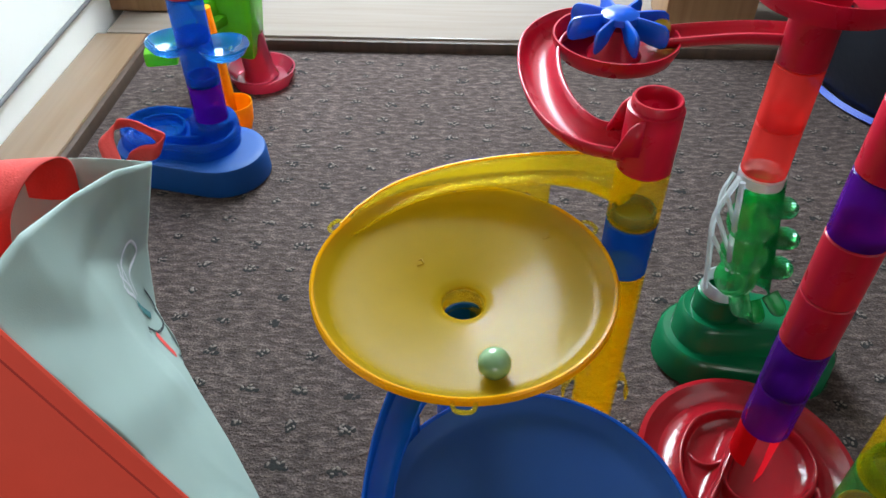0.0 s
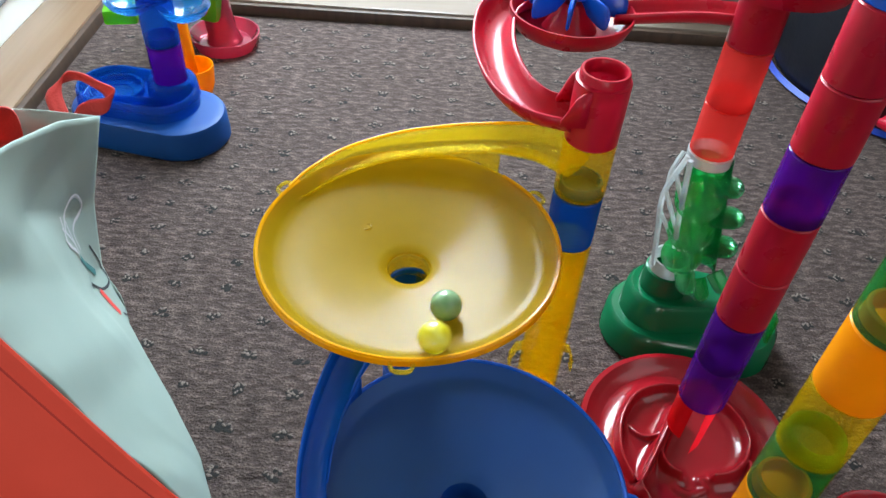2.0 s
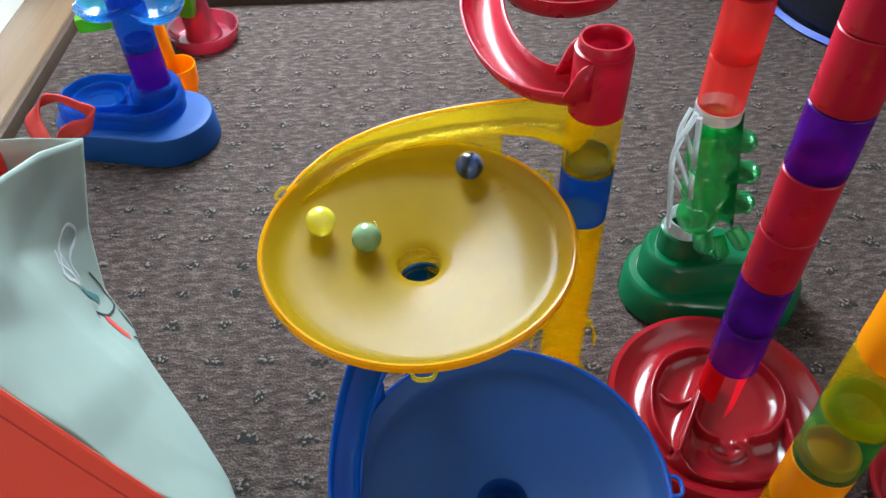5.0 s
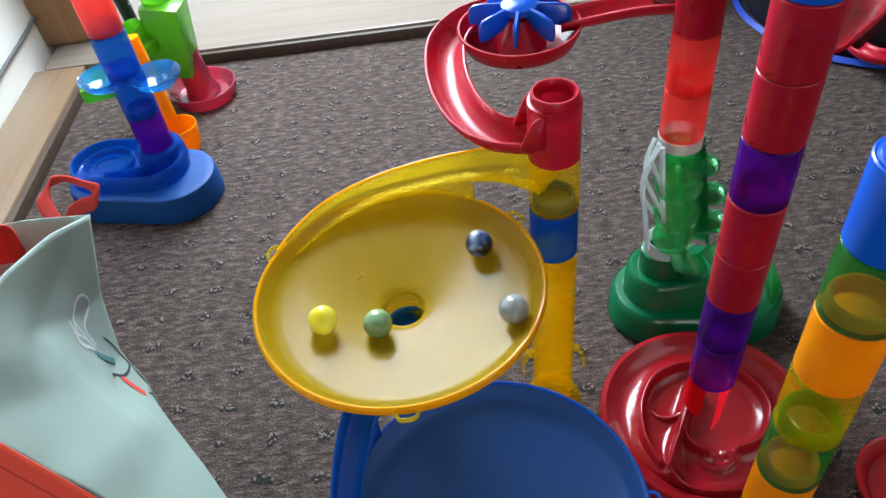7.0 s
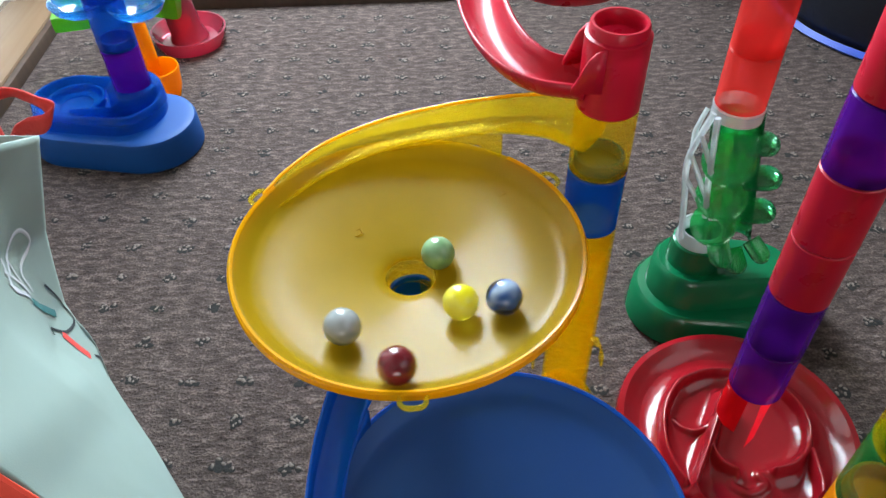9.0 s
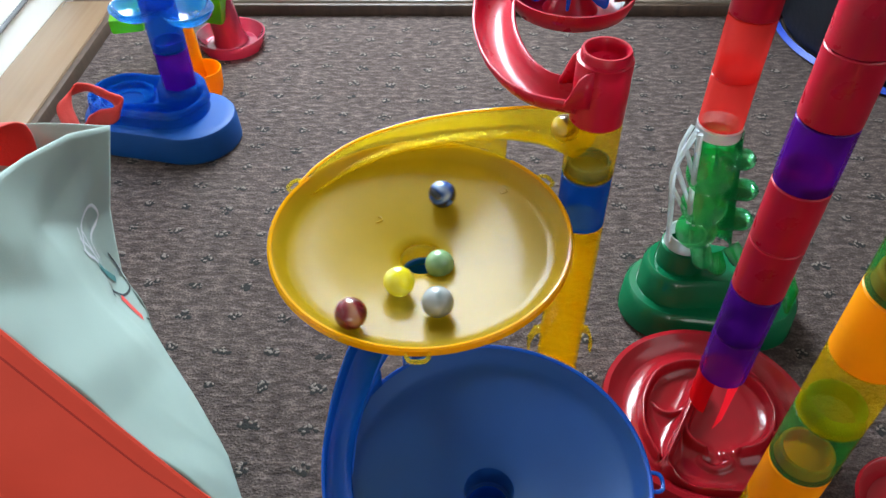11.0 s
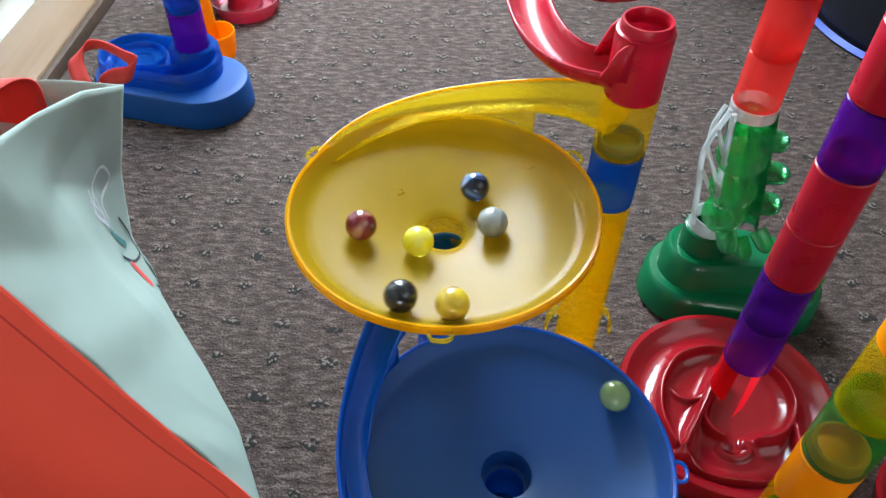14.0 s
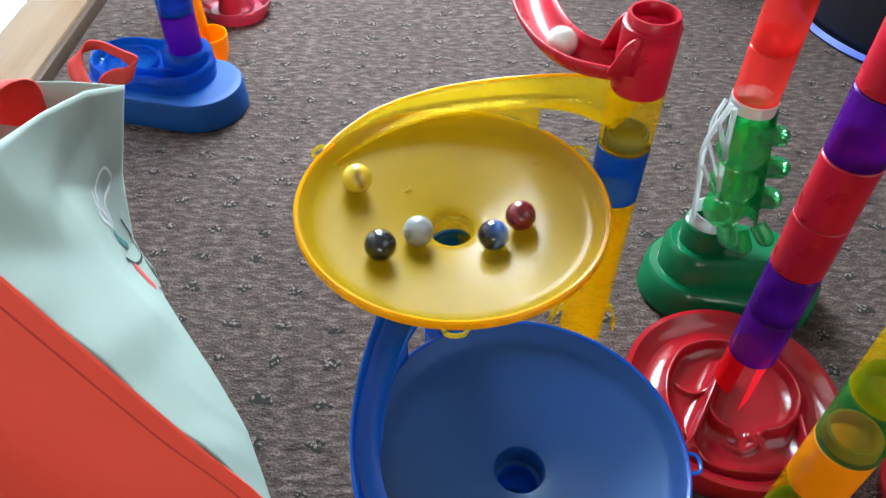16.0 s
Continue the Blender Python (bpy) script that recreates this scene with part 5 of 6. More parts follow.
BLUE_SWIRL_WAY = [
    (0, 0.2460, 0.4150, 0.3065), (2.2, 0.2460, 0.4150, 0.3065), (2.3, 0.2460, 0.4150, 0.2720), (2.4, 0.2304, 0.4283, 0.2687),
    (2.5, 0.2112, 0.4363, 0.2645), (2.6, 0.1919, 0.4440, 0.2600), (2.7, 0.1653, 0.4695, 0.2536), (2.8, 0.1281, 0.4730, 0.2517),
    (2.9, 0.1055, 0.4528, 0.2507), (3, 0.0985, 0.4223, 0.2501), (3.1, 0.0997, 0.3843, 0.2490), (3.2, 0.1161, 0.3504, 0.2472),
    (3.3, 0.1490, 0.3420, 0.2460), (3.4, 0.1475, 0.3450, 0.2358), (3.5, 0.1459, 0.3481, 0.2257), (3.6, 0.1444, 0.3511, 0.2155),
    (3.7, 0.1349, 0.3588, 0.2151), (3.8, 0.1145, 0.3671, 0.2130), (3.9, 0.0906, 0.3730, 0.2098), (4, 0.0507, 0.3733, 0.2001),
    (4.1, 0.0221, 0.3465, 0.1949), (4.2, -0.0064, 0.3192, 0.1901), (4.3, -0.0063, 0.2808, 0.1901), (4.4, 0.0144, 0.2496, 0.1900),
    (4.5, 0.0480, 0.2348, 0.1900), (4.6, 0.0837, 0.2404, 0.1899), (4.7, 0.1107, 0.2639, 0.1898), (4.8, 0.1209, 0.2976, 0.1896),
    (4.9, 0.1117, 0.3314, 0.1895), (5, 0.0863, 0.3550, 0.1894), (5.1, 0.0525, 0.3616, 0.1892), (5.2, 0.0204, 0.3493, 0.1891),
    (5.3, -0.0002, 0.3217, 0.1891), (5.4, -0.0029, 0.2872, 0.1890), (5.5, 0.0136, 0.2566, 0.1891), (5.6, 0.0443, 0.2399, 0.1891),
    (5.7, 0.0795, 0.2432, 0.1890), (5.8, 0.1069, 0.2662, 0.1888), (5.9, 0.1164, 0.3011, 0.1887), (6, 0.1034, 0.3359, 0.1886),
    (6.1, 0.0717, 0.3563, 0.1885), (6.2, 0.0332, 0.3531, 0.1885), (6.3, 0.0045, 0.3259, 0.1885), (6.4, 0.0005, 0.2818, 0.1886),
    (6.5, 0.0152, 0.2574, 0.1888), (6.6, 0.0368, 0.2437, 0.1887), (6.7, 0.0672, 0.2433, 0.1883), (6.8, 0.0935, 0.2591, 0.1877),
    (6.9, 0.1080, 0.2834, 0.1875), (7, 0.1036, 0.3270, 0.1875), (7.1, 0.0753, 0.3545, 0.1883), (7.2, 0.0476, 0.3602, 0.1890),
    (7.3, 0.0224, 0.3478, 0.1886), (7.4, 0.0056, 0.3227, 0.1879), (7.5, 0.0094, 0.2961, 0.1862), (7.6, 0.0314, 0.2533, 0.1874),
    (7.7, 0.0611, 0.2448, 0.1878), (7.8, 0.0884, 0.2526, 0.1881), (7.9, 0.1046, 0.2699, 0.1880), (8, 0.1119, 0.2929, 0.1878),
    (8.1, 0.1036, 0.3207, 0.1869), (8.2, 0.0801, 0.3408, 0.1860), (8.3, 0.0459, 0.3452, 0.1860), (8.4, 0.0168, 0.3245, 0.1861),
    (8.5, 0.0046, 0.2916, 0.1873), (8.6, 0.0120, 0.2677, 0.1878), (8.7, 0.0283, 0.2540, 0.1876), (8.8, 0.0521, 0.2466, 0.1874),
    (8.9, 0.0775, 0.2520, 0.1871), (9, 0.0974, 0.2699, 0.1868), (9.1, 0.1050, 0.2964, 0.1864), (9.2, 0.0966, 0.3233, 0.1859),
    (9.3, 0.0739, 0.3407, 0.1855), (9.4, 0.0449, 0.3411, 0.1852), (9.5, 0.0217, 0.3233, 0.1850), (9.6, 0.0147, 0.2947, 0.1851),
    (9.7, 0.0274, 0.2680, 0.1853), (9.8, 0.0541, 0.2561, 0.1855), (9.9, 0.0817, 0.2652, 0.1852), (10, 0.0957, 0.2907, 0.1845),
    (10.1, 0.0890, 0.3190, 0.1839), (10.2, 0.0651, 0.3346, 0.1836), (10.3, 0.0373, 0.3292, 0.1835), (10.4, 0.0213, 0.3058, 0.1837),
    (10.5, 0.0258, 0.2779, 0.1842), (10.6, 0.0479, 0.2611, 0.1845), (10.7, 0.0748, 0.2648, 0.1844), (10.8, 0.0917, 0.2861, 0.1840),
    (10.9, 0.0908, 0.3165, 0.1841), (11, 0.0679, 0.3372, 0.1843), (11.1, 0.0453, 0.3371, 0.1843), (11.2, 0.0241, 0.3190, 0.1841),
    (11.3, 0.0230, 0.2845, 0.1840), (11.4, 0.0401, 0.2641, 0.1844), (11.5, 0.0730, 0.2615, 0.1849), (11.6, 0.0951, 0.2840, 0.1848),
    (11.7, 0.0964, 0.3030, 0.1844), (11.8, 0.0787, 0.3250, 0.1830), (11.9, 0.0405, 0.3263, 0.1825), (12, 0.0243, 0.3086, 0.1832),
    (12.1, 0.0254, 0.2830, 0.1836), (12.2, 0.0471, 0.2659, 0.1835), (12.3, 0.0704, 0.2696, 0.1831), (12.4, 0.0874, 0.2943, 0.1825),
    (12.5, 0.0774, 0.3243, 0.1827), (12.6, 0.0588, 0.3303, 0.1825), (12.7, 0.0349, 0.3183, 0.1821), (12.8, 0.0287, 0.2902, 0.1824),
    (12.9, 0.0457, 0.2685, 0.1831), (13, 0.0722, 0.2697, 0.1833), (13.1, 0.0884, 0.2901, 0.1830), (13.2, 0.0850, 0.3159, 0.1828),
    (13.3, 0.0643, 0.3299, 0.1826), (13.4, 0.0402, 0.3253, 0.1825), (13.5, 0.0268, 0.3049, 0.1825), (13.6, 0.0316, 0.2802, 0.1828),
    (13.7, 0.0562, 0.2651, 0.1834), (13.8, 0.0825, 0.2783, 0.1831), (13.9, 0.0873, 0.3039, 0.1824), (14, 0.0726, 0.3239, 0.1822),
    (14.1, 0.0465, 0.3256, 0.1818), (14.2, 0.0290, 0.3062, 0.1822), (14.3, 0.0311, 0.2815, 0.1828), (14.4, 0.0509, 0.2662, 0.1833),
    (14.5, 0.0793, 0.2727, 0.1835), (14.6, 0.0894, 0.2904, 0.1833), (14.7, 0.0872, 0.3109, 0.1829), (14.8, 0.0611, 0.3294, 0.1823),
    (14.9, 0.0326, 0.3161, 0.1823), (15, 0.0270, 0.2963, 0.1824), (15.1, 0.0339, 0.2775, 0.1828), (15.2, 0.0566, 0.2656, 0.1833),
    (15.3, 0.0823, 0.2786, 0.1831), (15.4, 0.0855, 0.3094, 0.1824), (15.5, 0.0633, 0.3279, 0.1821), (15.6, 0.0427, 0.3230, 0.1818),
    (15.7, 0.0317, 0.3059, 0.1816), (15.8, 0.0371, 0.2813, 0.1818), (15.9, 0.0592, 0.2720, 0.1819), (16, 0.0776, 0.2853, 0.1813),
]
GREY_WAY = [
    (0, 0.2460, 0.4150, 0.3230), (4.8, 0.2460, 0.4150, 0.3230), (4.9, 0.2460, 0.4150, 0.2720), (5, 0.2208, 0.4323, 0.2666),
    (5.1, 0.1919, 0.4440, 0.2600), (5.2, 0.1653, 0.4695, 0.2536), (5.3, 0.1281, 0.4730, 0.2517), (5.4, 0.1055, 0.4528, 0.2507),
    (5.5, 0.0985, 0.4223, 0.2501), (5.6, 0.0997, 0.3843, 0.2490), (5.7, 0.1161, 0.3504, 0.2472), (5.8, 0.1490, 0.3420, 0.2460),
    (5.9, 0.1459, 0.3481, 0.2257), (6, 0.1305, 0.3607, 0.2147), (6.1, 0.0946, 0.3723, 0.2106), (6.2, 0.0480, 0.3728, 0.1995),
    (6.3, 0.0460, 0.3647, 0.1900), (6.4, 0.0047, 0.3389, 0.1900), (6.5, -0.0066, 0.3124, 0.1899), (6.6, -0.0058, 0.2843, 0.1898),
    (6.7, 0.0189, 0.2463, 0.1900), (6.8, 0.0551, 0.2330, 0.1904), (6.9, 0.0884, 0.2418, 0.1901), (7, 0.1162, 0.2737, 0.1898),
    (7.1, 0.1188, 0.3146, 0.1895), (7.2, 0.1053, 0.3416, 0.1896), (7.3, 0.0781, 0.3591, 0.1894), (7.4, 0.0459, 0.3600, 0.1890),
    (7.5, 0.0254, 0.3520, 0.1889), (7.6, 0.0053, 0.3181, 0.1878), (7.7, 0.0050, 0.2841, 0.1876), (7.8, 0.0234, 0.2565, 0.1877),
    (7.9, 0.0470, 0.2447, 0.1880), (8, 0.0740, 0.2450, 0.1882), (8.1, 0.1030, 0.2645, 0.1884), (8.2, 0.1153, 0.2989, 0.1884),
    (8.3, 0.1079, 0.3297, 0.1886), (8.4, 0.0855, 0.3521, 0.1886), (8.5, 0.0511, 0.3588, 0.1886), (8.6, 0.0230, 0.3446, 0.1879),
    (8.7, 0.0102, 0.3246, 0.1873), (8.8, 0.0051, 0.2996, 0.1870), (8.9, 0.0122, 0.2754, 0.1869), (9, 0.0296, 0.2573, 0.1869),
    (9.1, 0.0533, 0.2502, 0.1866), (9.2, 0.0771, 0.2557, 0.1864), (9.3, 0.0947, 0.2726, 0.1860), (9.4, 0.1011, 0.2964, 0.1855),
    (9.5, 0.0939, 0.3199, 0.1851), (9.6, 0.0753, 0.3358, 0.1847), (9.7, 0.0509, 0.3384, 0.1844), (9.8, 0.0291, 0.3267, 0.1843),
    (9.9, 0.0182, 0.3042, 0.1843), (10, 0.0227, 0.2791, 0.1846), (10.1, 0.0412, 0.2619, 0.1848), (10.2, 0.0665, 0.2598, 0.1848),
    (10.3, 0.0875, 0.2748, 0.1845), (10.4, 0.0940, 0.3007, 0.1838), (10.5, 0.0818, 0.3246, 0.1835), (10.6, 0.0564, 0.3340, 0.1833),
    (10.7, 0.0310, 0.3227, 0.1834), (10.8, 0.0208, 0.2960, 0.1837), (10.9, 0.0357, 0.2636, 0.1851), (11, 0.0668, 0.2537, 0.1861),
    (11.1, 0.0839, 0.2599, 0.1863), (11.2, 0.0946, 0.2788, 0.1853), (11.3, 0.0889, 0.3129, 0.1834), (11.4, 0.0663, 0.3295, 0.1826),
    (11.5, 0.0426, 0.3270, 0.1825), (11.6, 0.0275, 0.3109, 0.1826), (11.7, 0.0293, 0.2899, 0.1823), (11.8, 0.0493, 0.2703, 0.1825),
    (11.9, 0.0813, 0.2784, 0.1830), (12, 0.0913, 0.2956, 0.1834), (12.1, 0.0833, 0.3194, 0.1829), (12.2, 0.0551, 0.3287, 0.1821),
    (12.3, 0.0343, 0.3152, 0.1819), (12.4, 0.0297, 0.2862, 0.1825), (12.5, 0.0483, 0.2673, 0.1832), (12.6, 0.0681, 0.2682, 0.1832),
    (12.7, 0.0866, 0.2936, 0.1824), (12.8, 0.0729, 0.3226, 0.1819), (12.9, 0.0526, 0.3262, 0.1817), (13, 0.0356, 0.3154, 0.1816),
    (13.1, 0.0315, 0.2874, 0.1821), (13.2, 0.0535, 0.2694, 0.1825), (13.3, 0.0765, 0.2777, 0.1823), (13.4, 0.0830, 0.3013, 0.1816),
    (13.5, 0.0692, 0.3199, 0.1809), (13.6, 0.0467, 0.3203, 0.1808), (13.7, 0.0331, 0.3024, 0.1811), (13.8, 0.0392, 0.2791, 0.1819),
    (13.9, 0.0672, 0.2726, 0.1822), (14, 0.0820, 0.2980, 0.1813), (14.1, 0.0724, 0.3161, 0.1808), (14.2, 0.0537, 0.3213, 0.1805),
    (14.3, 0.0368, 0.3059, 0.1805), (14.4, 0.0420, 0.2827, 0.1809), (14.5, 0.0645, 0.2791, 0.1807), (14.6, 0.0751, 0.2973, 0.1799),
    (14.7, 0.0620, 0.3152, 0.1793), (14.8, 0.0395, 0.3049, 0.1800), (14.9, 0.0430, 0.2805, 0.1811), (15, 0.0613, 0.2744, 0.1815),
    (15.1, 0.0760, 0.2869, 0.1809), (15.2, 0.0730, 0.3089, 0.1799), (15.3, 0.0520, 0.3159, 0.1795), (15.4, 0.0382, 0.2969, 0.1801),
    (15.5, 0.0496, 0.2778, 0.1810), (15.6, 0.0687, 0.2801, 0.1809), (15.7, 0.0757, 0.2995, 0.1800), (15.8, 0.0613, 0.3153, 0.1793),
    (15.9, 0.0415, 0.3081, 0.1798), (16, 0.0399, 0.2875, 0.1805),
]
DARK_RED_WAY = [
    (0, 0.2460, 0.4150, 0.3395), (6.8, 0.2460, 0.4150, 0.3395), (6.9, 0.2460, 0.4150, 0.2720), (7, 0.2304, 0.4283, 0.2687),
    (7.1, 0.2112, 0.4363, 0.2645), (7.2, 0.1919, 0.4440, 0.2600), (7.3, 0.1676, 0.4653, 0.2541), (7.4, 0.1372, 0.4757, 0.2519),
    (7.5, 0.1130, 0.4631, 0.2512), (7.6, 0.1006, 0.4381, 0.2503), (7.7, 0.0987, 0.3969, 0.2494), (7.8, 0.1102, 0.3579, 0.2477),
    (7.9, 0.1490, 0.3420, 0.2460), (8, 0.1467, 0.3466, 0.2308), (8.1, 0.1444, 0.3511, 0.2155), (8.2, 0.1374, 0.3577, 0.2153),
    (8.3, 0.1152, 0.3669, 0.2131), (8.4, 0.0920, 0.3728, 0.2101), (8.5, 0.0507, 0.3733, 0.2001), (8.6, 0.0224, 0.3476, 0.1949),
    (8.7, -0.0057, 0.3214, 0.1902), (8.8, -0.0066, 0.2815, 0.1902), (8.9, 0.0154, 0.2484, 0.1901), (9, 0.0524, 0.2341, 0.1901),
    (9.1, 0.0908, 0.2436, 0.1900), (9.2, 0.1166, 0.2735, 0.1899), (9.3, 0.1202, 0.3129, 0.1897), (9.4, 0.1006, 0.3467, 0.1896),
    (9.5, 0.0652, 0.3630, 0.1895), (9.6, 0.0272, 0.3555, 0.1895), (9.7, 0.0005, 0.3278, 0.1894), (9.8, -0.0052, 0.2898, 0.1895),
    (9.9, 0.0118, 0.2557, 0.1895), (10, 0.0450, 0.2378, 0.1895), (10.1, 0.0821, 0.2421, 0.1894), (10.2, 0.1099, 0.2669, 0.1893),
    (10.3, 0.1186, 0.3025, 0.1892), (10.4, 0.1057, 0.3369, 0.1891), (10.5, 0.0760, 0.3575, 0.1890), (10.6, 0.0401, 0.3581, 0.1889),
    (10.7, 0.0103, 0.3387, 0.1889), (10.8, -0.0038, 0.3061, 0.1890), (10.9, 0.0011, 0.2716, 0.1893), (11, 0.0259, 0.2427, 0.1899),
    (11.1, 0.0482, 0.2362, 0.1897), (11.2, 0.0768, 0.2433, 0.1888), (11.3, 0.1045, 0.2724, 0.1878), (11.4, 0.1118, 0.3016, 0.1877),
    (11.5, 0.1021, 0.3335, 0.1880), (11.6, 0.0772, 0.3545, 0.1885), (11.7, 0.0511, 0.3589, 0.1886), (11.8, 0.0229, 0.3448, 0.1881),
    (11.9, 0.0054, 0.3106, 0.1873), (12, 0.0096, 0.2808, 0.1869), (12.1, 0.0292, 0.2537, 0.1875), (12.2, 0.0629, 0.2410, 0.1887),
    (12.3, 0.0854, 0.2441, 0.1893), (12.4, 0.1047, 0.2609, 0.1891), (12.5, 0.1119, 0.2896, 0.1879), (12.6, 0.1035, 0.3173, 0.1866),
    (12.7, 0.0752, 0.3455, 0.1865), (12.8, 0.0361, 0.3443, 0.1866), (12.9, 0.0162, 0.3283, 0.1867), (13, 0.0069, 0.3065, 0.1868),
    (13.1, 0.0112, 0.2800, 0.1867), (13.2, 0.0306, 0.2582, 0.1866), (13.3, 0.0674, 0.2515, 0.1866), (13.4, 0.0972, 0.2734, 0.1863),
    (13.5, 0.1045, 0.2983, 0.1862), (13.6, 0.0982, 0.3224, 0.1860), (13.7, 0.0767, 0.3405, 0.1857), (13.8, 0.0468, 0.3419, 0.1853),
    (13.9, 0.0202, 0.3209, 0.1850), (14, 0.0156, 0.2881, 0.1853), (14.1, 0.0292, 0.2648, 0.1856), (14.2, 0.0521, 0.2544, 0.1859),
    (14.3, 0.0764, 0.2588, 0.1857), (14.4, 0.0949, 0.2777, 0.1854), (14.5, 0.0967, 0.3095, 0.1848), (14.6, 0.0756, 0.3335, 0.1842),
    (14.7, 0.0449, 0.3348, 0.1838), (14.8, 0.0245, 0.3153, 0.1836), (14.9, 0.0228, 0.2880, 0.1837), (15, 0.0406, 0.2660, 0.1841),
    (15.1, 0.0675, 0.2641, 0.1840), (15.2, 0.0859, 0.2797, 0.1835), (15.3, 0.0892, 0.3046, 0.1830), (15.4, 0.0679, 0.3280, 0.1825),
    (15.5, 0.0377, 0.3231, 0.1824), (15.6, 0.0258, 0.3031, 0.1827), (15.7, 0.0295, 0.2808, 0.1831), (15.8, 0.0526, 0.2641, 0.1838),
    (15.9, 0.0804, 0.2734, 0.1836), (16, 0.0918, 0.2976, 0.1835),
]
OCHRE_WAY = [
    (0, 0.2460, 0.4150, 0.3560), (9.8, 0.2460, 0.4150, 0.3560), (9.9, 0.2460, 0.4150, 0.2720), (10, 0.2208, 0.4323, 0.2666),
    (10.1, 0.1919, 0.4440, 0.2600), (10.2, 0.1653, 0.4695, 0.2536), (10.3, 0.1281, 0.4730, 0.2517), (10.4, 0.1055, 0.4528, 0.2507),
    (10.5, 0.0985, 0.4223, 0.2501), (10.6, 0.0997, 0.3843, 0.2490), (10.7, 0.1161, 0.3504, 0.2472), (10.8, 0.1490, 0.3420, 0.2460),
    (10.9, 0.1434, 0.3521, 0.2155), (11, 0.1362, 0.3582, 0.2152), (11.1, 0.1223, 0.3643, 0.2139), (11.2, 0.0986, 0.3713, 0.2111),
    (11.3, 0.0613, 0.3751, 0.2027), (11.4, 0.0291, 0.3660, 0.1953), (11.5, -0.0021, 0.3394, 0.1955), (11.6, -0.0085, 0.2906, 0.1901),
    (11.7, 0.0096, 0.2558, 0.1898), (11.8, 0.0530, 0.2357, 0.1897), (11.9, 0.1018, 0.2525, 0.1899), (12, 0.1217, 0.2845, 0.1902),
    (12.1, 0.1173, 0.3273, 0.1901), (12.2, 0.0840, 0.3603, 0.1901), (12.3, 0.0509, 0.3651, 0.1899), (12.4, 0.0137, 0.3499, 0.1901),
    (12.5, -0.0081, 0.3124, 0.1902), (12.6, -0.0084, 0.2878, 0.1902), (12.7, 0.0102, 0.2545, 0.1898), (12.8, 0.0467, 0.2368, 0.1896),
    (12.9, 0.0797, 0.2403, 0.1896), (13, 0.1058, 0.2594, 0.1895), (13.1, 0.1203, 0.2900, 0.1896), (13.2, 0.1173, 0.3246, 0.1899),
    (13.3, 0.0967, 0.3523, 0.1900), (13.4, 0.0648, 0.3655, 0.1901), (13.5, 0.0299, 0.3600, 0.1900), (13.6, 0.0031, 0.3371, 0.1900),
    (13.7, -0.0082, 0.3049, 0.1899), (13.8, -0.0012, 0.2707, 0.1899), (13.9, 0.0256, 0.2430, 0.1899), (14, 0.0630, 0.2356, 0.1898),
    (14.1, 0.0941, 0.2482, 0.1896), (14.2, 0.1140, 0.2736, 0.1894), (14.3, 0.1192, 0.3063, 0.1894), (14.4, 0.1075, 0.3369, 0.1893),
    (14.5, 0.0839, 0.3571, 0.1894), (14.6, 0.0549, 0.3626, 0.1894), (14.7, 0.0252, 0.3540, 0.1894), (14.8, -0.0009, 0.3249, 0.1894),
    (14.9, -0.0052, 0.2869, 0.1896), (15, 0.0064, 0.2612, 0.1896), (15.1, 0.0265, 0.2438, 0.1896), (15.2, 0.0551, 0.2369, 0.1894),
    (15.3, 0.0849, 0.2452, 0.1891), (15.4, 0.1090, 0.2700, 0.1888), (15.5, 0.1154, 0.3037, 0.1886), (15.6, 0.1054, 0.3313, 0.1883),
    (15.7, 0.0837, 0.3504, 0.1882), (15.8, 0.0525, 0.3559, 0.1880), (15.9, 0.0232, 0.3434, 0.1878), (16, 0.0064, 0.3188, 0.1875),
]
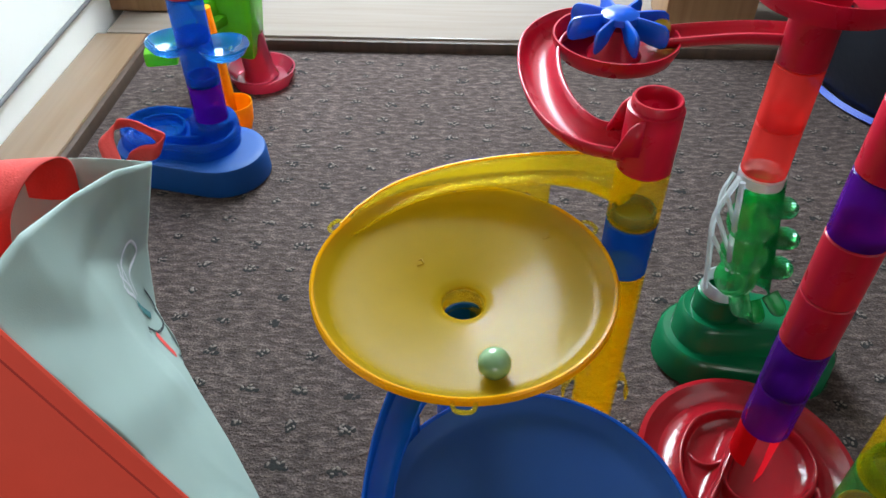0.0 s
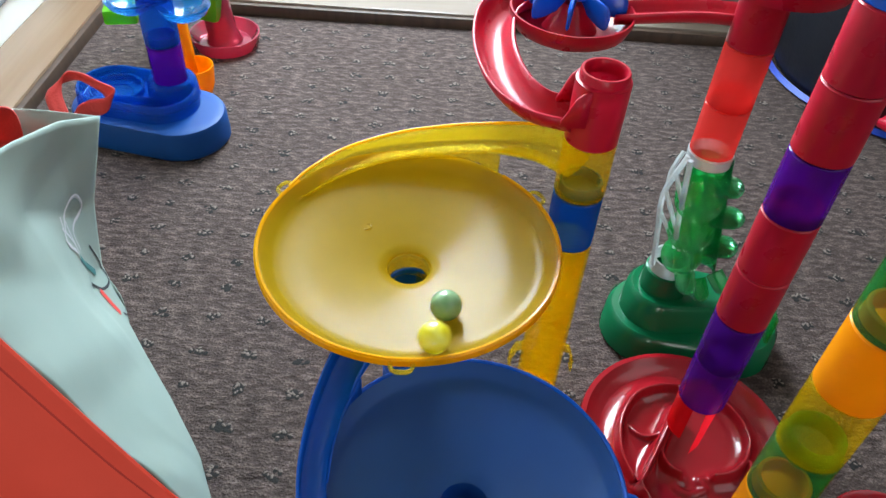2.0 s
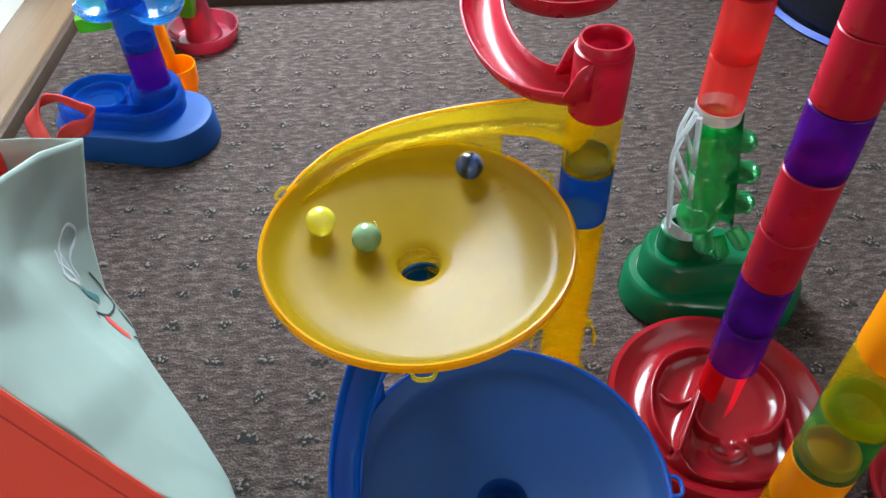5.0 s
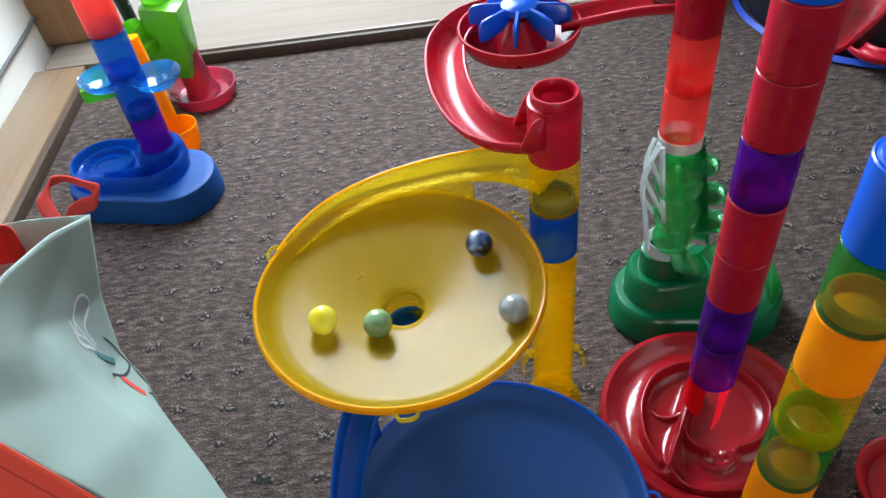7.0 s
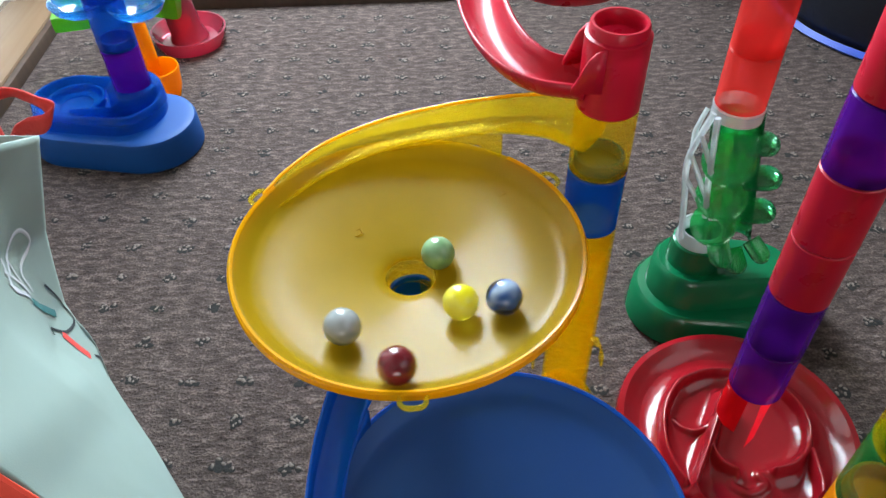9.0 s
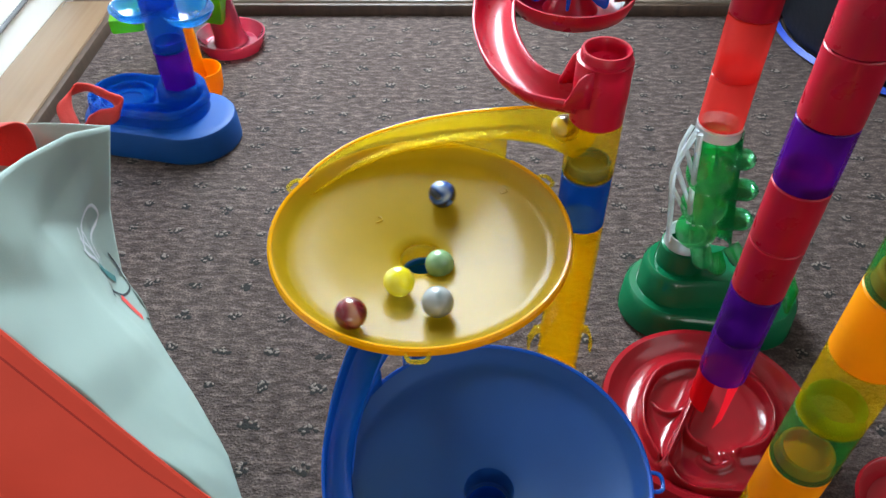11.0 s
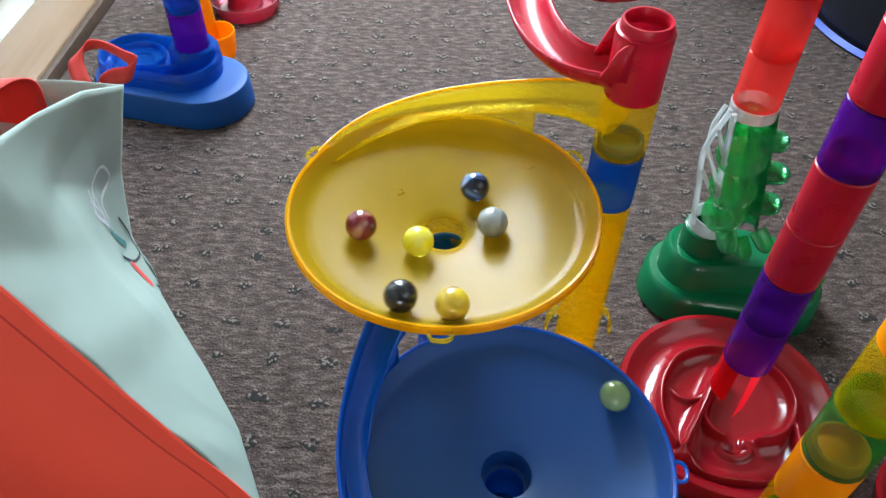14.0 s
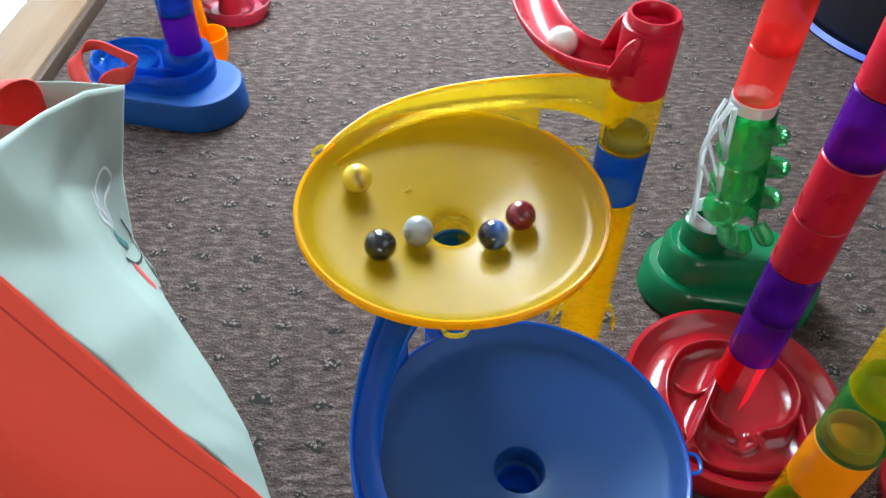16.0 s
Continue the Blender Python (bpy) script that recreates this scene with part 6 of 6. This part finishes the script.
BLACK_WAY = [
    (0, 0.2460, 0.4150, 0.3725), (11.1, 0.2460, 0.4150, 0.3725), (11.2, 0.2460, 0.4150, 0.2720), (11.3, 0.2304, 0.4283, 0.2687),
    (11.4, 0.2112, 0.4363, 0.2645), (11.5, 0.1919, 0.4440, 0.2600), (11.6, 0.1653, 0.4695, 0.2536), (11.7, 0.1281, 0.4730, 0.2517),
    (11.8, 0.1013, 0.4428, 0.2504), (11.9, 0.0985, 0.4001, 0.2495), (12, 0.1102, 0.3579, 0.2477), (12.1, 0.1490, 0.3420, 0.2460),
    (12.2, 0.1444, 0.3511, 0.2155), (12.3, 0.1362, 0.3582, 0.2152), (12.4, 0.1172, 0.3663, 0.2133), (12.5, 0.0772, 0.3748, 0.2071),
    (12.6, 0.0454, 0.3723, 0.1989), (12.7, 0.0180, 0.3375, 0.1943), (12.8, -0.0093, 0.3022, 0.1902), (12.9, 0.0039, 0.2594, 0.1903),
    (13, 0.0421, 0.2347, 0.1903), (13.1, 0.0894, 0.2414, 0.1903), (13.2, 0.1203, 0.2794, 0.1902), (13.3, 0.1156, 0.3307, 0.1901),
    (13.4, 0.0806, 0.3615, 0.1901), (13.5, 0.0477, 0.3646, 0.1899), (13.6, 0.0200, 0.3525, 0.1897), (13.7, -0.0014, 0.3255, 0.1895),
    (13.8, -0.0055, 0.2902, 0.1894), (13.9, 0.0100, 0.2576, 0.1895), (14, 0.0394, 0.2391, 0.1895), (14.1, 0.0703, 0.2385, 0.1894),
    (14.2, 0.0968, 0.2522, 0.1892), (14.3, 0.1142, 0.2768, 0.1891), (14.4, 0.1178, 0.3069, 0.1891), (14.5, 0.1055, 0.3347, 0.1888),
    (14.6, 0.0781, 0.3538, 0.1883), (14.7, 0.0441, 0.3545, 0.1879), (14.8, 0.0158, 0.3355, 0.1877), (14.9, 0.0040, 0.3054, 0.1873),
    (15, 0.0095, 0.2782, 0.1871), (15.1, 0.0276, 0.2572, 0.1871), (15.2, 0.0585, 0.2485, 0.1870), (15.3, 0.0896, 0.2617, 0.1867),
    (15.4, 0.1059, 0.2928, 0.1865), (15.5, 0.0986, 0.3256, 0.1865), (15.6, 0.0785, 0.3427, 0.1863), (15.7, 0.0530, 0.3466, 0.1861),
    (15.8, 0.0253, 0.3326, 0.1857), (15.9, 0.0125, 0.3025, 0.1856), (16, 0.0220, 0.2720, 0.1857),
]
WHITE_WAY = [
    (0, 0.2460, 0.4150, 0.3890), (15, 0.2460, 0.4150, 0.3890), (15.1, 0.2460, 0.4150, 0.2720), (15.2, 0.2304, 0.4283, 0.2687),
    (15.3, 0.2112, 0.4363, 0.2645), (15.4, 0.1919, 0.4440, 0.2600), (15.5, 0.1676, 0.4653, 0.2541), (15.6, 0.1372, 0.4757, 0.2519),
    (15.7, 0.1083, 0.4566, 0.2509), (15.8, 0.0985, 0.4223, 0.2501), (15.9, 0.0992, 0.3890, 0.2491), (16, 0.1102, 0.3579, 0.2477),
]


# ---- marbles ----
def marble(name, kind, label):
    bm = bmesh.new()
    bmesh.ops.create_uvsphere(bm, u_segments=40, v_segments=24, radius=0.0079)
    return single(name, bm, MARBLES[kind], label, "marble", "glass marbles")


def rolling(way, radius=0.0079, share=0.3):
    """Rows of a way, with a slow roll about the level axis across it."""
    turn, rows, last = Matrix(), [], None
    for t, x, y, z in way:
        q = Vector((x, y, z))
        if last is not None:
            d = q - last
            axis = Vector((-d.y, d.x, 0))
            if axis.length > 1e-6:
                turn = Matrix.Rotation(min(1.3, share * d.length / radius), 4, axis) @ turn
        rows.append((t, Matrix.Translation(q) @ turn))
        last = q
    return rows


def motions():
    """The marbles' ways and the turning wheel."""
    for kind, label, way in (
            ("green", "opaque jade green glass marble", GREEN_WAY), ("yellow", "clear bright yellow glass marble", YELLOW_CLEAR_WAY), ("swirl", "dark blue and white swirled glass marble", BLUE_SWIRL_WAY),
            ("grey", "opaque pale grey glass marble", GREY_WAY), ("red", "dark red glass marble with a pale swirl", DARK_RED_WAY), ("ochre", "yellow glass marble with a brown swirl", OCHRE_WAY),
            ("black", "shiny black glass marble", BLACK_WAY), ("white", "milky white glass marble", WHITE_WAY)):
        walk(marble("marble", kind, label), rolling(way))
    at, angle, rows = wheel.matrix_basis.copy(), 0.0, []
    for t, step in ((0.0, 0), (0.15, 40), (0.35, 30), (2.5, 0), (2.7, 50), (2.95, 40), (5.1, 0), (5.3, 50), (5.55, 40), (7.1, 0), (7.35, 50), (7.6, 40), (10.1, 0), (10.35, 50), (10.6, 40), (11.5, 0), (11.75, 50), (11.95, 40), (15.3, 0), (15.6, 50), (15.85, 40), (16.0, 0)):
        angle -= step
        rows.append((t, at @ pose(0, 0, 0, 0, 0, angle)))
    walk(wheel, rows)


motions()
